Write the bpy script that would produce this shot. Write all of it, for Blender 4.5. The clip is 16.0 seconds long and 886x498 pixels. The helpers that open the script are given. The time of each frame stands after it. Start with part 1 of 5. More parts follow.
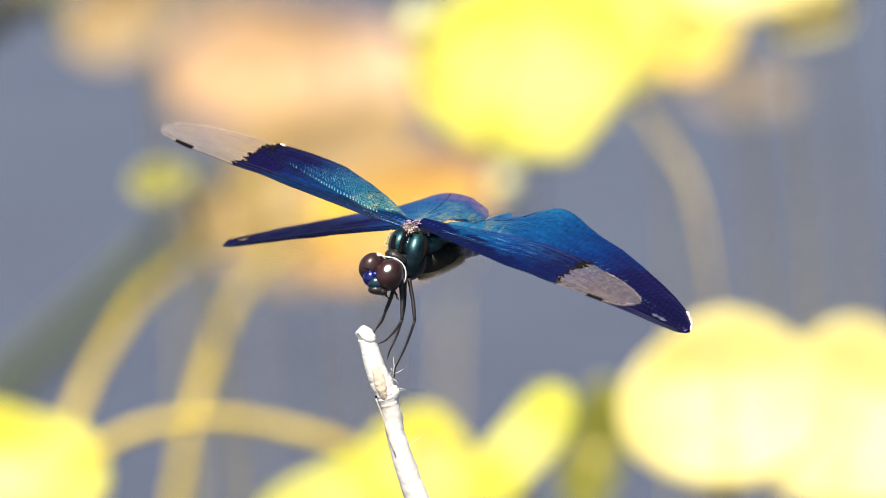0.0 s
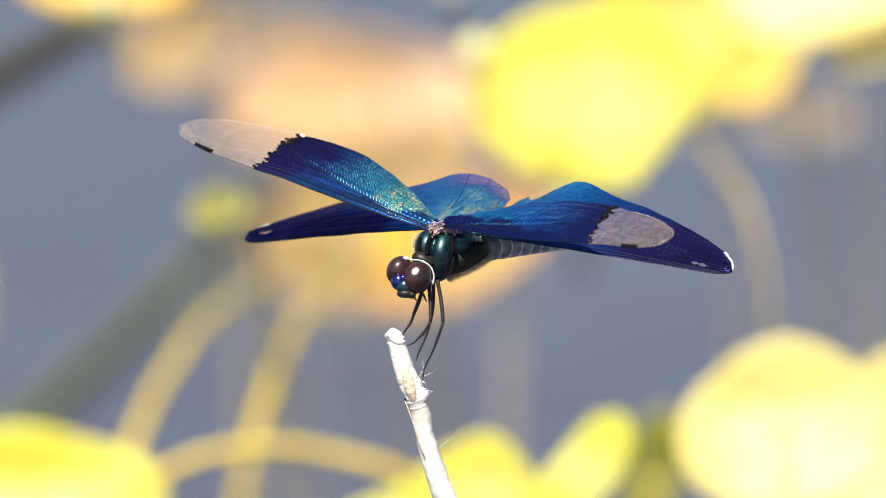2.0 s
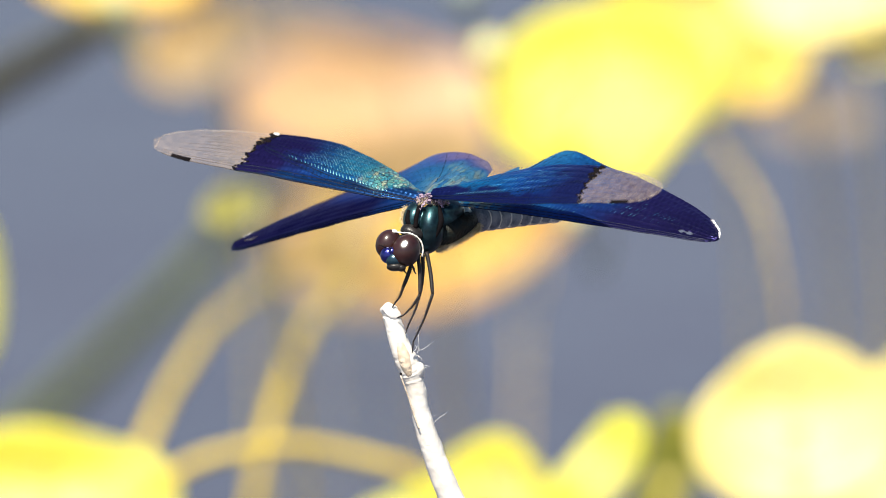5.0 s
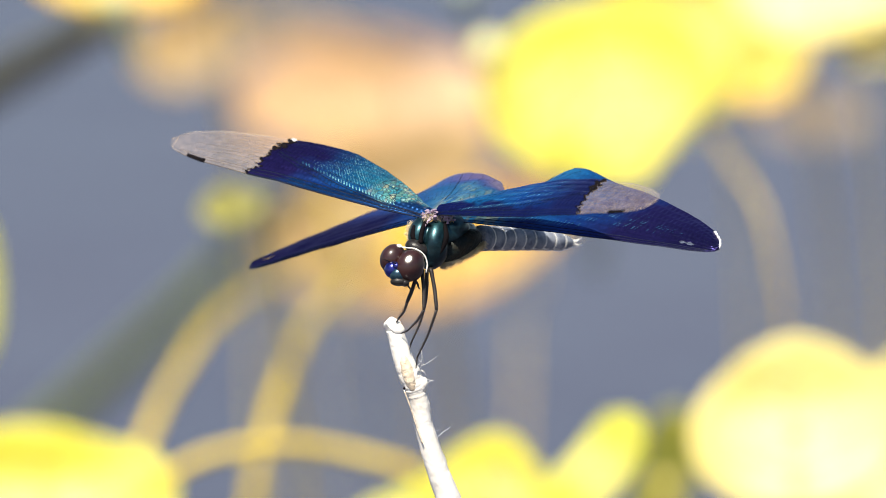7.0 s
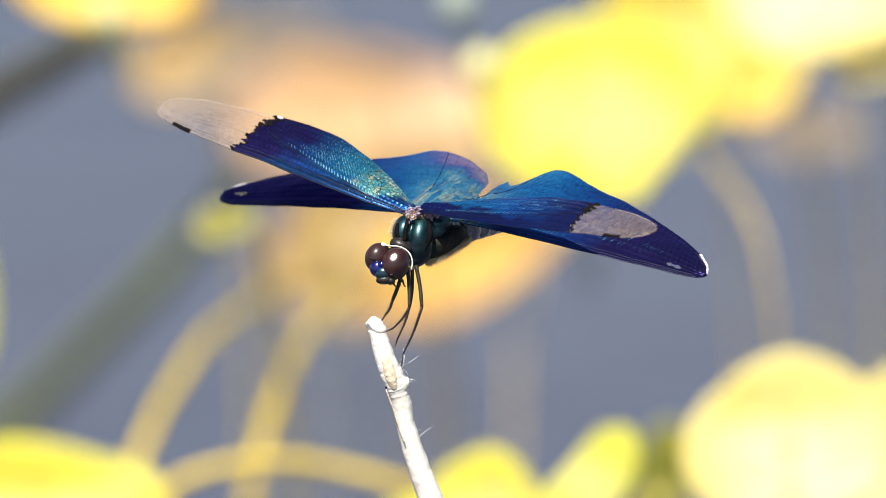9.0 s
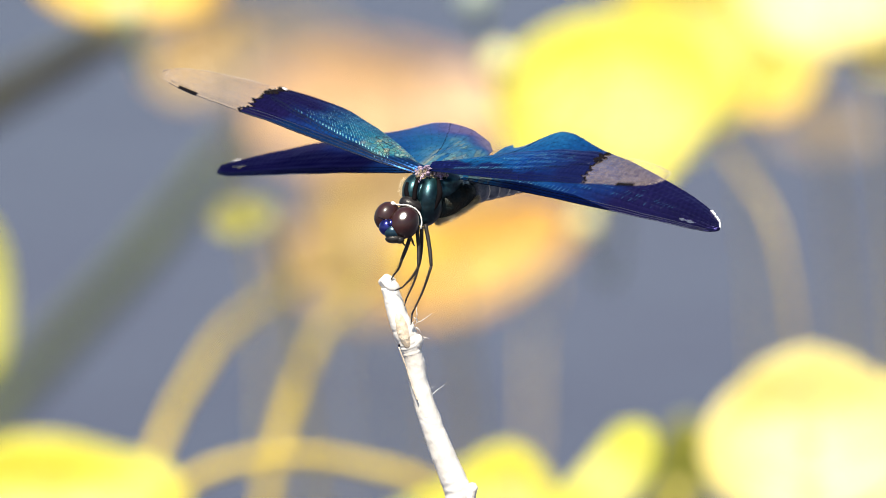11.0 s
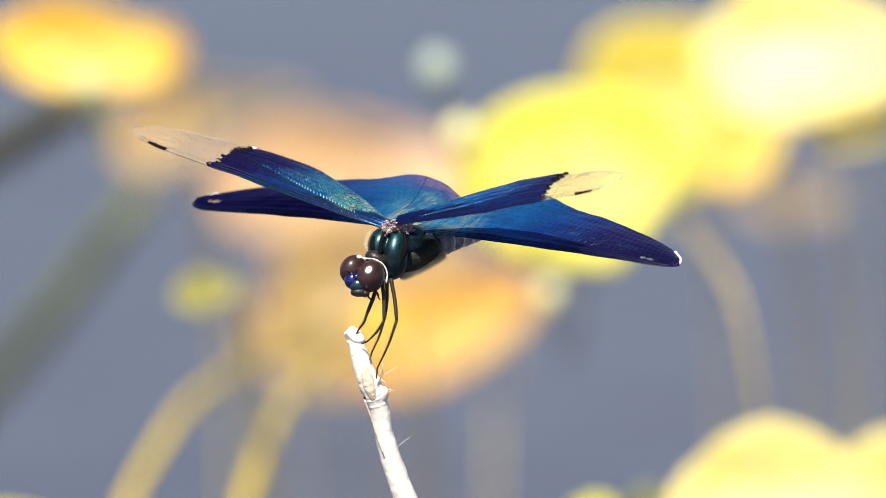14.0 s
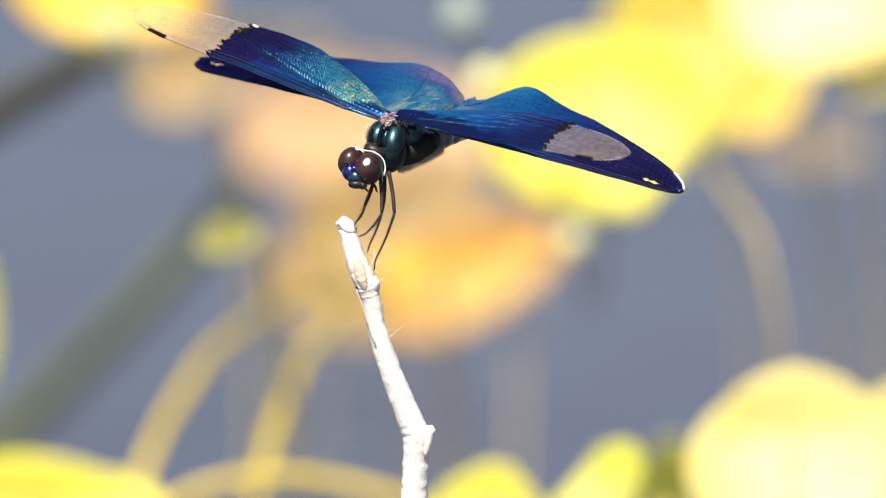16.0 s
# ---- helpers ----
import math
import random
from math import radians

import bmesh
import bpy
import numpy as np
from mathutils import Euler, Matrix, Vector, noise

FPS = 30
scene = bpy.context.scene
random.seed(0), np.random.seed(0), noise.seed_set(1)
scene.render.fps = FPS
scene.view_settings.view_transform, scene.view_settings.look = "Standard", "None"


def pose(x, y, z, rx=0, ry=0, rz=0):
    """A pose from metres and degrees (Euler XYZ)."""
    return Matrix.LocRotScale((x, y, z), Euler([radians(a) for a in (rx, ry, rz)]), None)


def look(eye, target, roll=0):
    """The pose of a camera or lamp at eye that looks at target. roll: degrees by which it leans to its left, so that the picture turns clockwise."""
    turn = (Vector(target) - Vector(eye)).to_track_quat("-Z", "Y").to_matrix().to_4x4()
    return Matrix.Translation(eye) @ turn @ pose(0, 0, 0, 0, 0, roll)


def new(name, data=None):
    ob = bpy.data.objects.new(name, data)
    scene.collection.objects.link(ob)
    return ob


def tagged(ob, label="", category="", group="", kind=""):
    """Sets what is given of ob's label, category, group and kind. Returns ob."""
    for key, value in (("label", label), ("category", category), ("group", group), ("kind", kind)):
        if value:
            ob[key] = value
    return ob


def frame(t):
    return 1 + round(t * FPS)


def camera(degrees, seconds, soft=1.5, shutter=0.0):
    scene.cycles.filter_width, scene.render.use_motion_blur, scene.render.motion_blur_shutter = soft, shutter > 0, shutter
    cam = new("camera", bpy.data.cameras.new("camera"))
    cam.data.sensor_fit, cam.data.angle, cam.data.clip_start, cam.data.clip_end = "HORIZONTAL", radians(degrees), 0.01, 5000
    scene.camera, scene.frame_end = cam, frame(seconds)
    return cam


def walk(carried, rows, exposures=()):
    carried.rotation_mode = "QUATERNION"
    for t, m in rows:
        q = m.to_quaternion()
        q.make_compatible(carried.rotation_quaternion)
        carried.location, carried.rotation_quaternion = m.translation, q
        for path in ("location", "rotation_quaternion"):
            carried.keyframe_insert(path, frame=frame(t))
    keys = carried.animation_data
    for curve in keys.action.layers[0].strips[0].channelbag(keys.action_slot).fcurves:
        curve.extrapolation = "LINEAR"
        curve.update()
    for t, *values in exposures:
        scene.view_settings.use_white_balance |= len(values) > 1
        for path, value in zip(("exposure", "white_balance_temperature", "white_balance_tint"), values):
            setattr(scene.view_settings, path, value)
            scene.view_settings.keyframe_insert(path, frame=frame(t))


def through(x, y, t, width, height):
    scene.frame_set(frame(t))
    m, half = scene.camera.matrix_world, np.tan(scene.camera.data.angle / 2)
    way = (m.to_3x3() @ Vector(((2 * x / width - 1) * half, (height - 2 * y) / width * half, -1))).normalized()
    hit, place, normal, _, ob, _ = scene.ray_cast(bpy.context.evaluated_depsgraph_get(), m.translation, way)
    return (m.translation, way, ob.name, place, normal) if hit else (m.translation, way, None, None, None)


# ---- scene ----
# ---------------------------------------------------------------- camera: a long lens on the bank, swinging a little
cam = camera(3.208, 16.0, soft=0.6, shutter=0.05)
cam.data.dof.use_dof = True
cam.data.dof.focus_distance, cam.data.dof.aperture_fstop = 1.998, 24.0
EYE = (0.0000, -1.9563, 0.8158)
walk(cam, [(t, pose(*EYE, 90 + up, 0, turn)) for t, turn, up in (
    (0.0, -0.212, -12.112),
    (0.5, -0.198, -12.132),
    (1.0, -0.164, -12.132),
    (1.5, 0.015, -12.035),
    (2.0, 0.008, -12.009),
    (2.5, -0.020, -12.009),
    (3.0, -0.017, -11.991),
    (3.5, 0.000, -12.000),
    (4.0, 0.080, -12.028),
    (6.5, 0.010, -11.984),
    (7.0, 0.051, -12.017),
    (7.5, 0.141, -11.907),
    (8.0, 0.146, -11.830),
    (8.5, 0.113, -11.900),
    (9.0, 0.028, -11.958),
    (11.5, 0.126, -11.976),
    (11.7, 0.141, -11.952),
    (12.0, 0.163, -11.915),
    (12.3, 0.155, -11.883),
    (12.5, 0.150, -11.861),
    (12.8, 0.080, -11.838),
    (13.0, 0.033, -11.822),
    (13.3, 0.004, -11.789),
    (13.5, -0.015, -11.767),
    (13.7, -0.028, -11.744),
    (14.0, -0.046, -11.710),
    (14.3, -0.040, -11.727),
    (14.5, -0.036, -11.738),
    (15.0, 0.051, -11.815),
    (15.5, 0.068, -11.868),
    (16.0, 0.044, -11.904),
)])

# ---------------------------------------------------------------- light
world = bpy.data.worlds.new("sky")
scene.world = world
world.use_nodes = True
sky_nodes = world.node_tree.nodes
sky = sky_nodes.new("ShaderNodeTexSky")
sky.sky_type, sky.sun_disc = "NISHITA", False
sky.sun_elevation, sky.sun_rotation = radians(59), radians(200)
world.node_tree.links.new(sky.outputs[0], sky_nodes["Background"].inputs[0])
sky_nodes["Background"].inputs[1].default_value = 0.07

sun = new("sun", bpy.data.lights.new("sun", "SUN"))
sun.data.energy, sun.data.angle, sun.data.color = 4.6, radians(0.5), (1.0, 0.93, 0.80)
sun.matrix_world = look((-0.18, -0.48, 0.86), (0, 0, 0))
scene.view_settings.exposure = 0.82


# ---------------------------------------------------------------- materials
def material(name, rough=0.5, metal=0.0, spec=0.5):
    m = bpy.data.materials.new(name)
    m.use_nodes = True
    b = m.node_tree.nodes["Principled BSDF"]
    b.inputs["Roughness"].default_value = rough
    b.inputs["Metallic"].default_value = metal
    b.inputs["Specular IOR Level"].default_value = spec
    return m, m.node_tree.nodes, m.node_tree.links, b


def ramp(nodes, stops):
    r = nodes.new("ShaderNodeValToRGB")
    while len(r.color_ramp.elements) < len(stops):
        r.color_ramp.elements.new(0.5)
    for e, (p, c) in zip(r.color_ramp.elements, stops):
        e.position, e.color = p, (*c, 1)
    return r


def grain(nodes, links, scale, detail=4.0, coords="Object"):
    tc = nodes.new("ShaderNodeTexCoord")
    n = nodes.new("ShaderNodeTexNoise")
    n.inputs["Scale"].default_value, n.inputs["Detail"].default_value = scale, detail
    links.new(tc.outputs[coords], n.inputs["Vector"])
    return n


def bump(nodes, links, b, height, strength, distance):
    k = nodes.new("ShaderNodeBump")
    k.inputs["Strength"].default_value, k.inputs["Distance"].default_value = strength, distance
    links.new(height, k.inputs["Height"])
    links.new(k.outputs[0], b.inputs["Normal"])


def mottled(name, stops, scale, rough=0.5, metal=0.0, spec=0.5, relief=0.3, depth=0.0002, coat=0.0):
    """A surface whose colour wanders between the stops, at two scales, with fine relief."""
    m, nodes, links, b = material(name, rough, metal, spec)
    big, small = grain(nodes, links, scale), grain(nodes, links, scale * 7)
    mix = nodes.new("ShaderNodeMath")
    mix.operation = "MULTIPLY_ADD"
    links.new(small.outputs[0], mix.inputs[0])
    mix.inputs[1].default_value = 0.35
    links.new(big.outputs[0], mix.inputs[2])
    r = ramp(nodes, stops)
    links.new(mix.outputs[0], r.inputs[0])
    links.new(r.outputs[0], b.inputs["Base Color"])
    bump(nodes, links, b, small.outputs[0], relief, depth)
    b.inputs["Coat Weight"].default_value, b.inputs["Coat Roughness"].default_value = coat, 0.22
    return m


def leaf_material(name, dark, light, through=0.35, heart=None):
    """A leaf blade: mottled between two tones, with a gloss highlight painted paler into its middle, thin enough to let
    light through.
    """
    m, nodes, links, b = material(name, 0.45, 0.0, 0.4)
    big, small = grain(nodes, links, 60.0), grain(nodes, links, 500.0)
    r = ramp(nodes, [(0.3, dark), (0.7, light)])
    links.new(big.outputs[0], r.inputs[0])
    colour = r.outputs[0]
    # heart: colour of the gloss highlight painted over the middle of the blade
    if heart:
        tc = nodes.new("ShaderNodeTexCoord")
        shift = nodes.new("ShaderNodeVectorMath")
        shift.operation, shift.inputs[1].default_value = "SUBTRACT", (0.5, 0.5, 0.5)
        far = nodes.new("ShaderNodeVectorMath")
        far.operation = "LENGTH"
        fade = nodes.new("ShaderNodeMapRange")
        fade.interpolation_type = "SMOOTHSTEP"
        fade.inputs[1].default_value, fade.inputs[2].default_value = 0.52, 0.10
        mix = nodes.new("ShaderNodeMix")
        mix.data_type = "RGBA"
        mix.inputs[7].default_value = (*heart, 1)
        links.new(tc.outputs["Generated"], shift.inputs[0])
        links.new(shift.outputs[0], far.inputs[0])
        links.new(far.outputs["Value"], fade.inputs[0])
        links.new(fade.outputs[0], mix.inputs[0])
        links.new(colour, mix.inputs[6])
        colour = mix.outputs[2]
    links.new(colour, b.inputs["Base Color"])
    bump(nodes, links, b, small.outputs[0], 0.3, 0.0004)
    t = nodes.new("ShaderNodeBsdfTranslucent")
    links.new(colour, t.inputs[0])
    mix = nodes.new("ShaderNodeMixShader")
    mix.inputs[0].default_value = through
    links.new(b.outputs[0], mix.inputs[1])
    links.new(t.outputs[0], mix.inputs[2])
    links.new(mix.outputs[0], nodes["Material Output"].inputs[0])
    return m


def wing_material(name, outer, blue, inner, root, length, width, rear, patches, mosaic, rough=0.24, metal=0.8, ribbed=0.85):
    """Metallic wing film: structural colour, its directional sheen painted in, runs from the root over teal and blue to
    the violet-black outer half.
    patches: (u0, u1, v0, v1, colour) in mm: fades in as u goes from u0 to u1 and v from v0 to v1.
    mosaic: (u0, u1, v0, v1, strength, stretch across u, colours): where the small root cells each shimmer in a hue of
    their own."""
    m, nodes, links, b = material(name, rough, metal, 0.5)
    b.inputs["Specular Tint"].default_value = (0.52, 0.46, 0.76, 1)
    tc = nodes.new("ShaderNodeTexCoord")
    sep = nodes.new("ShaderNodeSeparateXYZ")
    links.new(tc.outputs["Object"], sep.inputs[0])
    n = grain(nodes, links, 230.0)

    def math_node(op, a, c, e=0.0):
        x = nodes.new("ShaderNodeMath")
        x.operation = op
        for socket, value in zip(x.inputs, (a, c, e)):
            if isinstance(value, (int, float)):
                socket.default_value = value
            else:
                links.new(value, socket)
        return x.outputs[0]

    def fade(a, lo, hi):
        x = nodes.new("ShaderNodeMapRange")
        x.interpolation_type = "SMOOTHSTEP"
        links.new(a, x.inputs[0])
        x.inputs[1].default_value, x.inputs[2].default_value = lo, hi
        return x.outputs[0]

    def blend(kind, fac, a, c):
        x = nodes.new("ShaderNodeMix")
        x.data_type, x.blend_type = "RGBA", kind
        for socket, value in zip((x.inputs[0], x.inputs[6], x.inputs[7]), (fac, a, c)):
            if isinstance(value, float):
                socket.default_value = value
            elif isinstance(value, tuple):
                socket.default_value = (*value, 1)
            else:
                links.new(value, socket)
        return x.outputs[2]

    where = math_node("MULTIPLY_ADD", sep.outputs[0], 1 / length, -0.1)
    where = math_node("MULTIPLY_ADD", n.outputs[0], 0.3, where)
    where = math_node("MULTIPLY_ADD", sep.outputs[1], rear / width, where)
    r = ramp(nodes, [(0.04, root), (0.24, inner), (0.44, blue), (0.64, outer), (0.95, tuple(0.6 * q for q in outer))])
    links.new(where, r.inputs[0])
    colour = r.outputs[0]
    wander = math_node("MULTIPLY_ADD", n.outputs[0], 0.006, -0.003)
    for u0, u1, v0, v1, tint in patches:
        fu = fade(math_node("ADD", sep.outputs[0], wander), u0 * 0.001, u1 * 0.001)
        fv = fade(math_node("ADD", sep.outputs[1], wander), v0 * 0.001, v1 * 0.001)
        colour = blend("MIX", math_node("MULTIPLY", fu, fv), colour, tint)
    u0, u1, v0, v1, strength, stretch, hues = mosaic
    squeeze = nodes.new("ShaderNodeMapping")
    squeeze.inputs["Scale"].default_value = (1.0, stretch, 1.0)
    links.new(tc.outputs["Object"], squeeze.inputs["Vector"])
    cells = nodes.new("ShaderNodeTexVoronoi")
    lines = nodes.new("ShaderNodeTexVoronoi")
    lines.feature = "DISTANCE_TO_EDGE"
    for t in (cells, lines):
        t.inputs["Scale"].default_value = 1800.0
        links.new(squeeze.outputs[0], t.inputs["Vector"])
    hue = nodes.new("ShaderNodeSeparateColor")
    links.new(cells.outputs["Color"], hue.inputs[0])
    shimmer = ramp(nodes, [(k / (len(hues) - 1), h) for k, h in enumerate(hues)])
    links.new(hue.outputs[0], shimmer.inputs[0])
    web = ramp(nodes, [(0.03, (0.12, 0.2, 0.3)), (0.12, (1.0, 1.0, 1.0))])
    links.new(lines.outputs["Distance"], web.inputs[0])
    tiles = blend("MULTIPLY", 0.8 if stretch > 0.3 else 0.35, shimmer.outputs[0], web.outputs[0])
    fu = fade(math_node("ADD", sep.outputs[0], wander), u0 * 0.001, u1 * 0.001)
    fv = fade(math_node("ADD", sep.outputs[1], wander), v0 * 0.001, v1 * 0.001)
    colour = blend("MIX", math_node("MULTIPLY", math_node("MULTIPLY", fu, fv), strength), colour, tiles)
    fine = grain(nodes, links, 1600.0, 2.0)
    tone = ramp(nodes, [(0.3, (0.78, 0.78, 0.8)), (0.7, (1.2, 1.2, 1.18))])
    links.new(fine.outputs[0], tone.inputs[0])
    colour = blend("MULTIPLY", 1.0, colour, tone.outputs[0])

    # fine corrugation: cross ribs between rows of long veins
    def bands(axis, scale, wobble):
        x = nodes.new("ShaderNodeTexWave")
        x.wave_type, x.bands_direction = "BANDS", axis
        x.inputs["Scale"].default_value, x.inputs["Distortion"].default_value = scale, wobble
        x.inputs["Detail"].default_value, x.inputs["Detail Scale"].default_value = 1.0, 0.6
        links.new(tc.outputs["Object"], x.inputs["Vector"])
        return x.outputs["Fac"]
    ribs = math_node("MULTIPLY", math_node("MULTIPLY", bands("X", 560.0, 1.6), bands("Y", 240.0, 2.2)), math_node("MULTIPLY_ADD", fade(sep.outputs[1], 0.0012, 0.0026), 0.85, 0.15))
    # light and dark of the ribs, also painted into the colour
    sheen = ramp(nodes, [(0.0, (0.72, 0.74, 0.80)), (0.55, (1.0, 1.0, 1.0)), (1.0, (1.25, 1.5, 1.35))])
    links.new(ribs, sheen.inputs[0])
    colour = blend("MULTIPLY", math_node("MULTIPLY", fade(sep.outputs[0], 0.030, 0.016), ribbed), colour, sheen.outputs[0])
    links.new(colour, b.inputs["Base Color"])
    bump(nodes, links, b, math_node("MULTIPLY_ADD", fine.outputs[0], 0.4, ribs), 0.35 * ribbed, 0.0001)
    return m


def clear_film(name):
    m, nodes, links, b = material(name, 0.32, 0.0, 0.6)
    b.inputs["Base Color"].default_value = (0.40, 0.32, 0.28, 1)
    n = grain(nodes, links, 1100.0)
    bump(nodes, links, b, n.outputs[0], 0.8, 0.0003)
    t = nodes.new("ShaderNodeBsdfTransparent")
    t.inputs[0].default_value = (0.97, 0.95, 0.92, 1)
    mix = nodes.new("ShaderNodeMixShader")
    dense = ramp(nodes, [(0.35, (0.15, 0.15, 0.15)), (0.65, (0.33, 0.33, 0.33))])
    links.new(n.outputs[0], dense.inputs[0])
    links.new(dense.outputs[0], mix.inputs[0])
    links.new(t.outputs[0], mix.inputs[1])
    links.new(b.outputs[0], mix.inputs[2])
    links.new(mix.outputs[0], nodes["Material Output"].inputs[0])
    return m


M = {}
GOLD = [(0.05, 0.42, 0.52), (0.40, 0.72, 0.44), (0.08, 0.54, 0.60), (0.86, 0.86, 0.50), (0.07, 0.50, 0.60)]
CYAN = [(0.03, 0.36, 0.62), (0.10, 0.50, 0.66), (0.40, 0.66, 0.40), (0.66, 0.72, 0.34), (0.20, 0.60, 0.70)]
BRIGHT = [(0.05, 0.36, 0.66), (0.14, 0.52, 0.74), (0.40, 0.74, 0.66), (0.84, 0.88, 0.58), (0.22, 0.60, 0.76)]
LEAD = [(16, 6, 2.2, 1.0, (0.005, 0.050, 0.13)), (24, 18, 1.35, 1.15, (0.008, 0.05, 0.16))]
# each wing's hue at its own angle is painted as separate colours
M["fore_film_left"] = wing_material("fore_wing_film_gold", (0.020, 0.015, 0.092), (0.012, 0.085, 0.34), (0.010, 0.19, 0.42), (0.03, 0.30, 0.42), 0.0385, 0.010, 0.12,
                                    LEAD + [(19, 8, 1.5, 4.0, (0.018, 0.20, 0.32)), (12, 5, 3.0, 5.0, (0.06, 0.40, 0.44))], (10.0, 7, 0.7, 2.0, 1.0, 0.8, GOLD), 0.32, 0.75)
M["fore_film_right"] = wing_material("fore_wing_film_blue", (0.014, 0.023, 0.118), (0.008, 0.080, 0.33), (0.010, 0.19, 0.44), (0.02, 0.24, 0.46), 0.0385, 0.010, 0.10,
                                     [(16, 8, 2.9, 1.7, (0.006, 0.030, 0.13)), (26, 16, 2.6, 1.5, (0.010, 0.018, 0.11))], (5, 2, 1.5, 3.5, 0.3, 0.8, CYAN), 0.34, 0.75, 0.45)
# violet-black film; its sunlit lobe and shaded tip are painted in too
M["hind_film_left"] = wing_material("hind_wing_film_pale", (0.012, 0.007, 0.055), (0.014, 0.085, 0.33), (0.030, 0.24, 0.54), (0.09, 0.44, 0.64), 0.0355, 0.015, -0.14,
                                    [(6, 13, 9, 3.5, (0.010, 0.008, 0.060)), (14, 6, 10.5, 14.0, (0.15, 0.22, 0.56)), (12, 4, 12.8, 15.0, (0.48, 0.37, 0.57)), (3, 1, 12.0, 14.2, (0.58, 0.46, 0.54))], (4.8, 2.0, 13.0, 9.5, 0.9, 0.16, BRIGHT), 0.38, 0.92, 0.2)
M["hind_film_right"] = wing_material("hind_wing_film_blue", (0.016, 0.013, 0.082), (0.008, 0.050, 0.23), (0.012, 0.13, 0.37), (0.02, 0.20, 0.44), 0.0355, 0.015, -0.14,
                                     [(17, 8, 3.0, 1.6, (0.006, 0.022, 0.11)), (13, 6, 10.5, 15.0, (0.04, 0.26, 0.50))], (9, 5, 11.5, 6.5, 0.3, 0.2, CYAN), 0.34, 0.7, 0.3)
M["clear"] = clear_film("clear_wing_film")
M["vein"] = mottled("dark_vein", [(0.3, (0.002, 0.003, 0.014)), (0.8, (0.005, 0.012, 0.04))], 400, 0.4, 0.3, 0.3)
# highlights of the corrugated film, painted as the colour of its ribs
M["tick"] = mottled("rib_glint", [(0.3, (0.02, 0.20, 0.42)), (0.55, (0.08, 0.42, 0.54)), (0.8, (0.34, 0.70, 0.68))], 600, 0.35, 0.5)
M["blue_tick"] = mottled("blue_rib_glint", [(0.3, (0.010, 0.10, 0.32)), (0.55, (0.04, 0.26, 0.48)), (0.8, (0.16, 0.46, 0.60))], 600, 0.35, 0.5)
M["pale_vein"] = mottled("pale_vein", [(0.3, (0.05, 0.035, 0.03)), (0.8, (0.20, 0.16, 0.13))], 500, 0.4)
M["stigma"] = mottled("wing_mark", [(0.3, (0.002, 0.002, 0.003)), (0.8, (0.008, 0.006, 0.007))], 600, 0.8, 0.0, 0.05)
M["tip_rim"] = mottled("tan_wing_rim", [(0.3, (0.16, 0.12, 0.09)), (0.8, (0.50, 0.42, 0.34))], 500, 0.4)
M["fray"] = mottled("frayed_film", [(0.3, (0.55, 0.52, 0.55)), (0.8, (0.85, 0.82, 0.8))], 600, 0.4)
M["eye"] = mottled("compound_eye", [(0.35, (0.008, 0.0022, 0.0016)), (0.75, (0.030, 0.0075, 0.006))], 420, 0.5, 0.0, 0.2, 0.2, 0.00004, 0.7)
M["eye"].node_tree.nodes["Principled BSDF"].inputs["Coat IOR"].default_value = 1.6
M["frons"] = mottled("blue_metal_face", [(0.3, (0.002, 0.002, 0.06)), (0.8, (0.006, 0.012, 0.24))], 500, 0.3, 0.8, 0.8, 0.2, 0.00005, 1.0)
M["clypeus"] = mottled("teal_metal_face", [(0.3, (0.003, 0.018, 0.04)), (0.8, (0.014, 0.07, 0.10))], 500, 0.3, 0.75, 0.6, 0.2, 0.00005, 1.0)
M["black"] = mottled("black_shell", [(0.3, (0.005, 0.005, 0.006)), (0.8, (0.020, 0.017, 0.016))], 400, 0.36, 0.0, 0.35)
M["leg"] = mottled("black_leg", [(0.3, (0.006, 0.005, 0.006)), (0.8, (0.026, 0.021, 0.020))], 700, 0.45, 0.0, 0.3)
M["thorax"] = mottled("green_metal_shell", [(0.36, (0.002, 0.005, 0.007)), (0.60, (0.005, 0.022, 0.030)), (0.88, (0.028, 0.10, 0.115))], 200, 0.36, 0.8, 0.5, 0.25, 0.0001, 0.35)
M["flank"] = mottled("dark_metal_shell", [(0.3, (0.003, 0.003, 0.003)), (0.55, (0.007, 0.014, 0.014)), (0.8, (0.030, 0.022, 0.012))], 420, 0.55, 0.3, 0.3, 0.7, 0.0003)
M["sclerite"] = mottled("wing_root_plate", [(0.25, (0.07, 0.05, 0.08)), (0.55, (0.24, 0.17, 0.25)), (0.85, (0.50, 0.40, 0.50))], 700, 0.5, 0.0, 0.4, 0.6, 0.0002)
M["abdomen"] = mottled("bloomed_abdomen", [(0.3, (0.02, 0.03, 0.05)), (0.55, (0.10, 0.12, 0.17)), (0.8, (0.30, 0.32, 0.37))], 520, 0.55, 0.0, 0.4, 0.5, 0.0001)
M["rim"] = mottled("pale_rim", [(0.3, (0.5, 0.48, 0.44)), (0.8, (0.85, 0.83, 0.78))], 500, 0.45)
M["hair"] = mottled("pale_hair", [(0.3, (0.46, 0.35, 0.18)), (0.8, (0.76, 0.63, 0.42))], 500, 0.5)
M["bark"] = mottled("bleached_stem", [(0.3, (0.50, 0.38, 0.27)), (0.42, (0.78, 0.71, 0.62)), (0.7, (0.86, 0.82, 0.76))], 210, 0.62, 0.0, 0.3, 0.5, 0.0002)
M["sheath"] = mottled("tan_sheath", [(0.3, (0.64, 0.47, 0.31)), (0.8, (0.84, 0.72, 0.56))], 260, 0.6, 0.0, 0.3, 0.6, 0.0004)
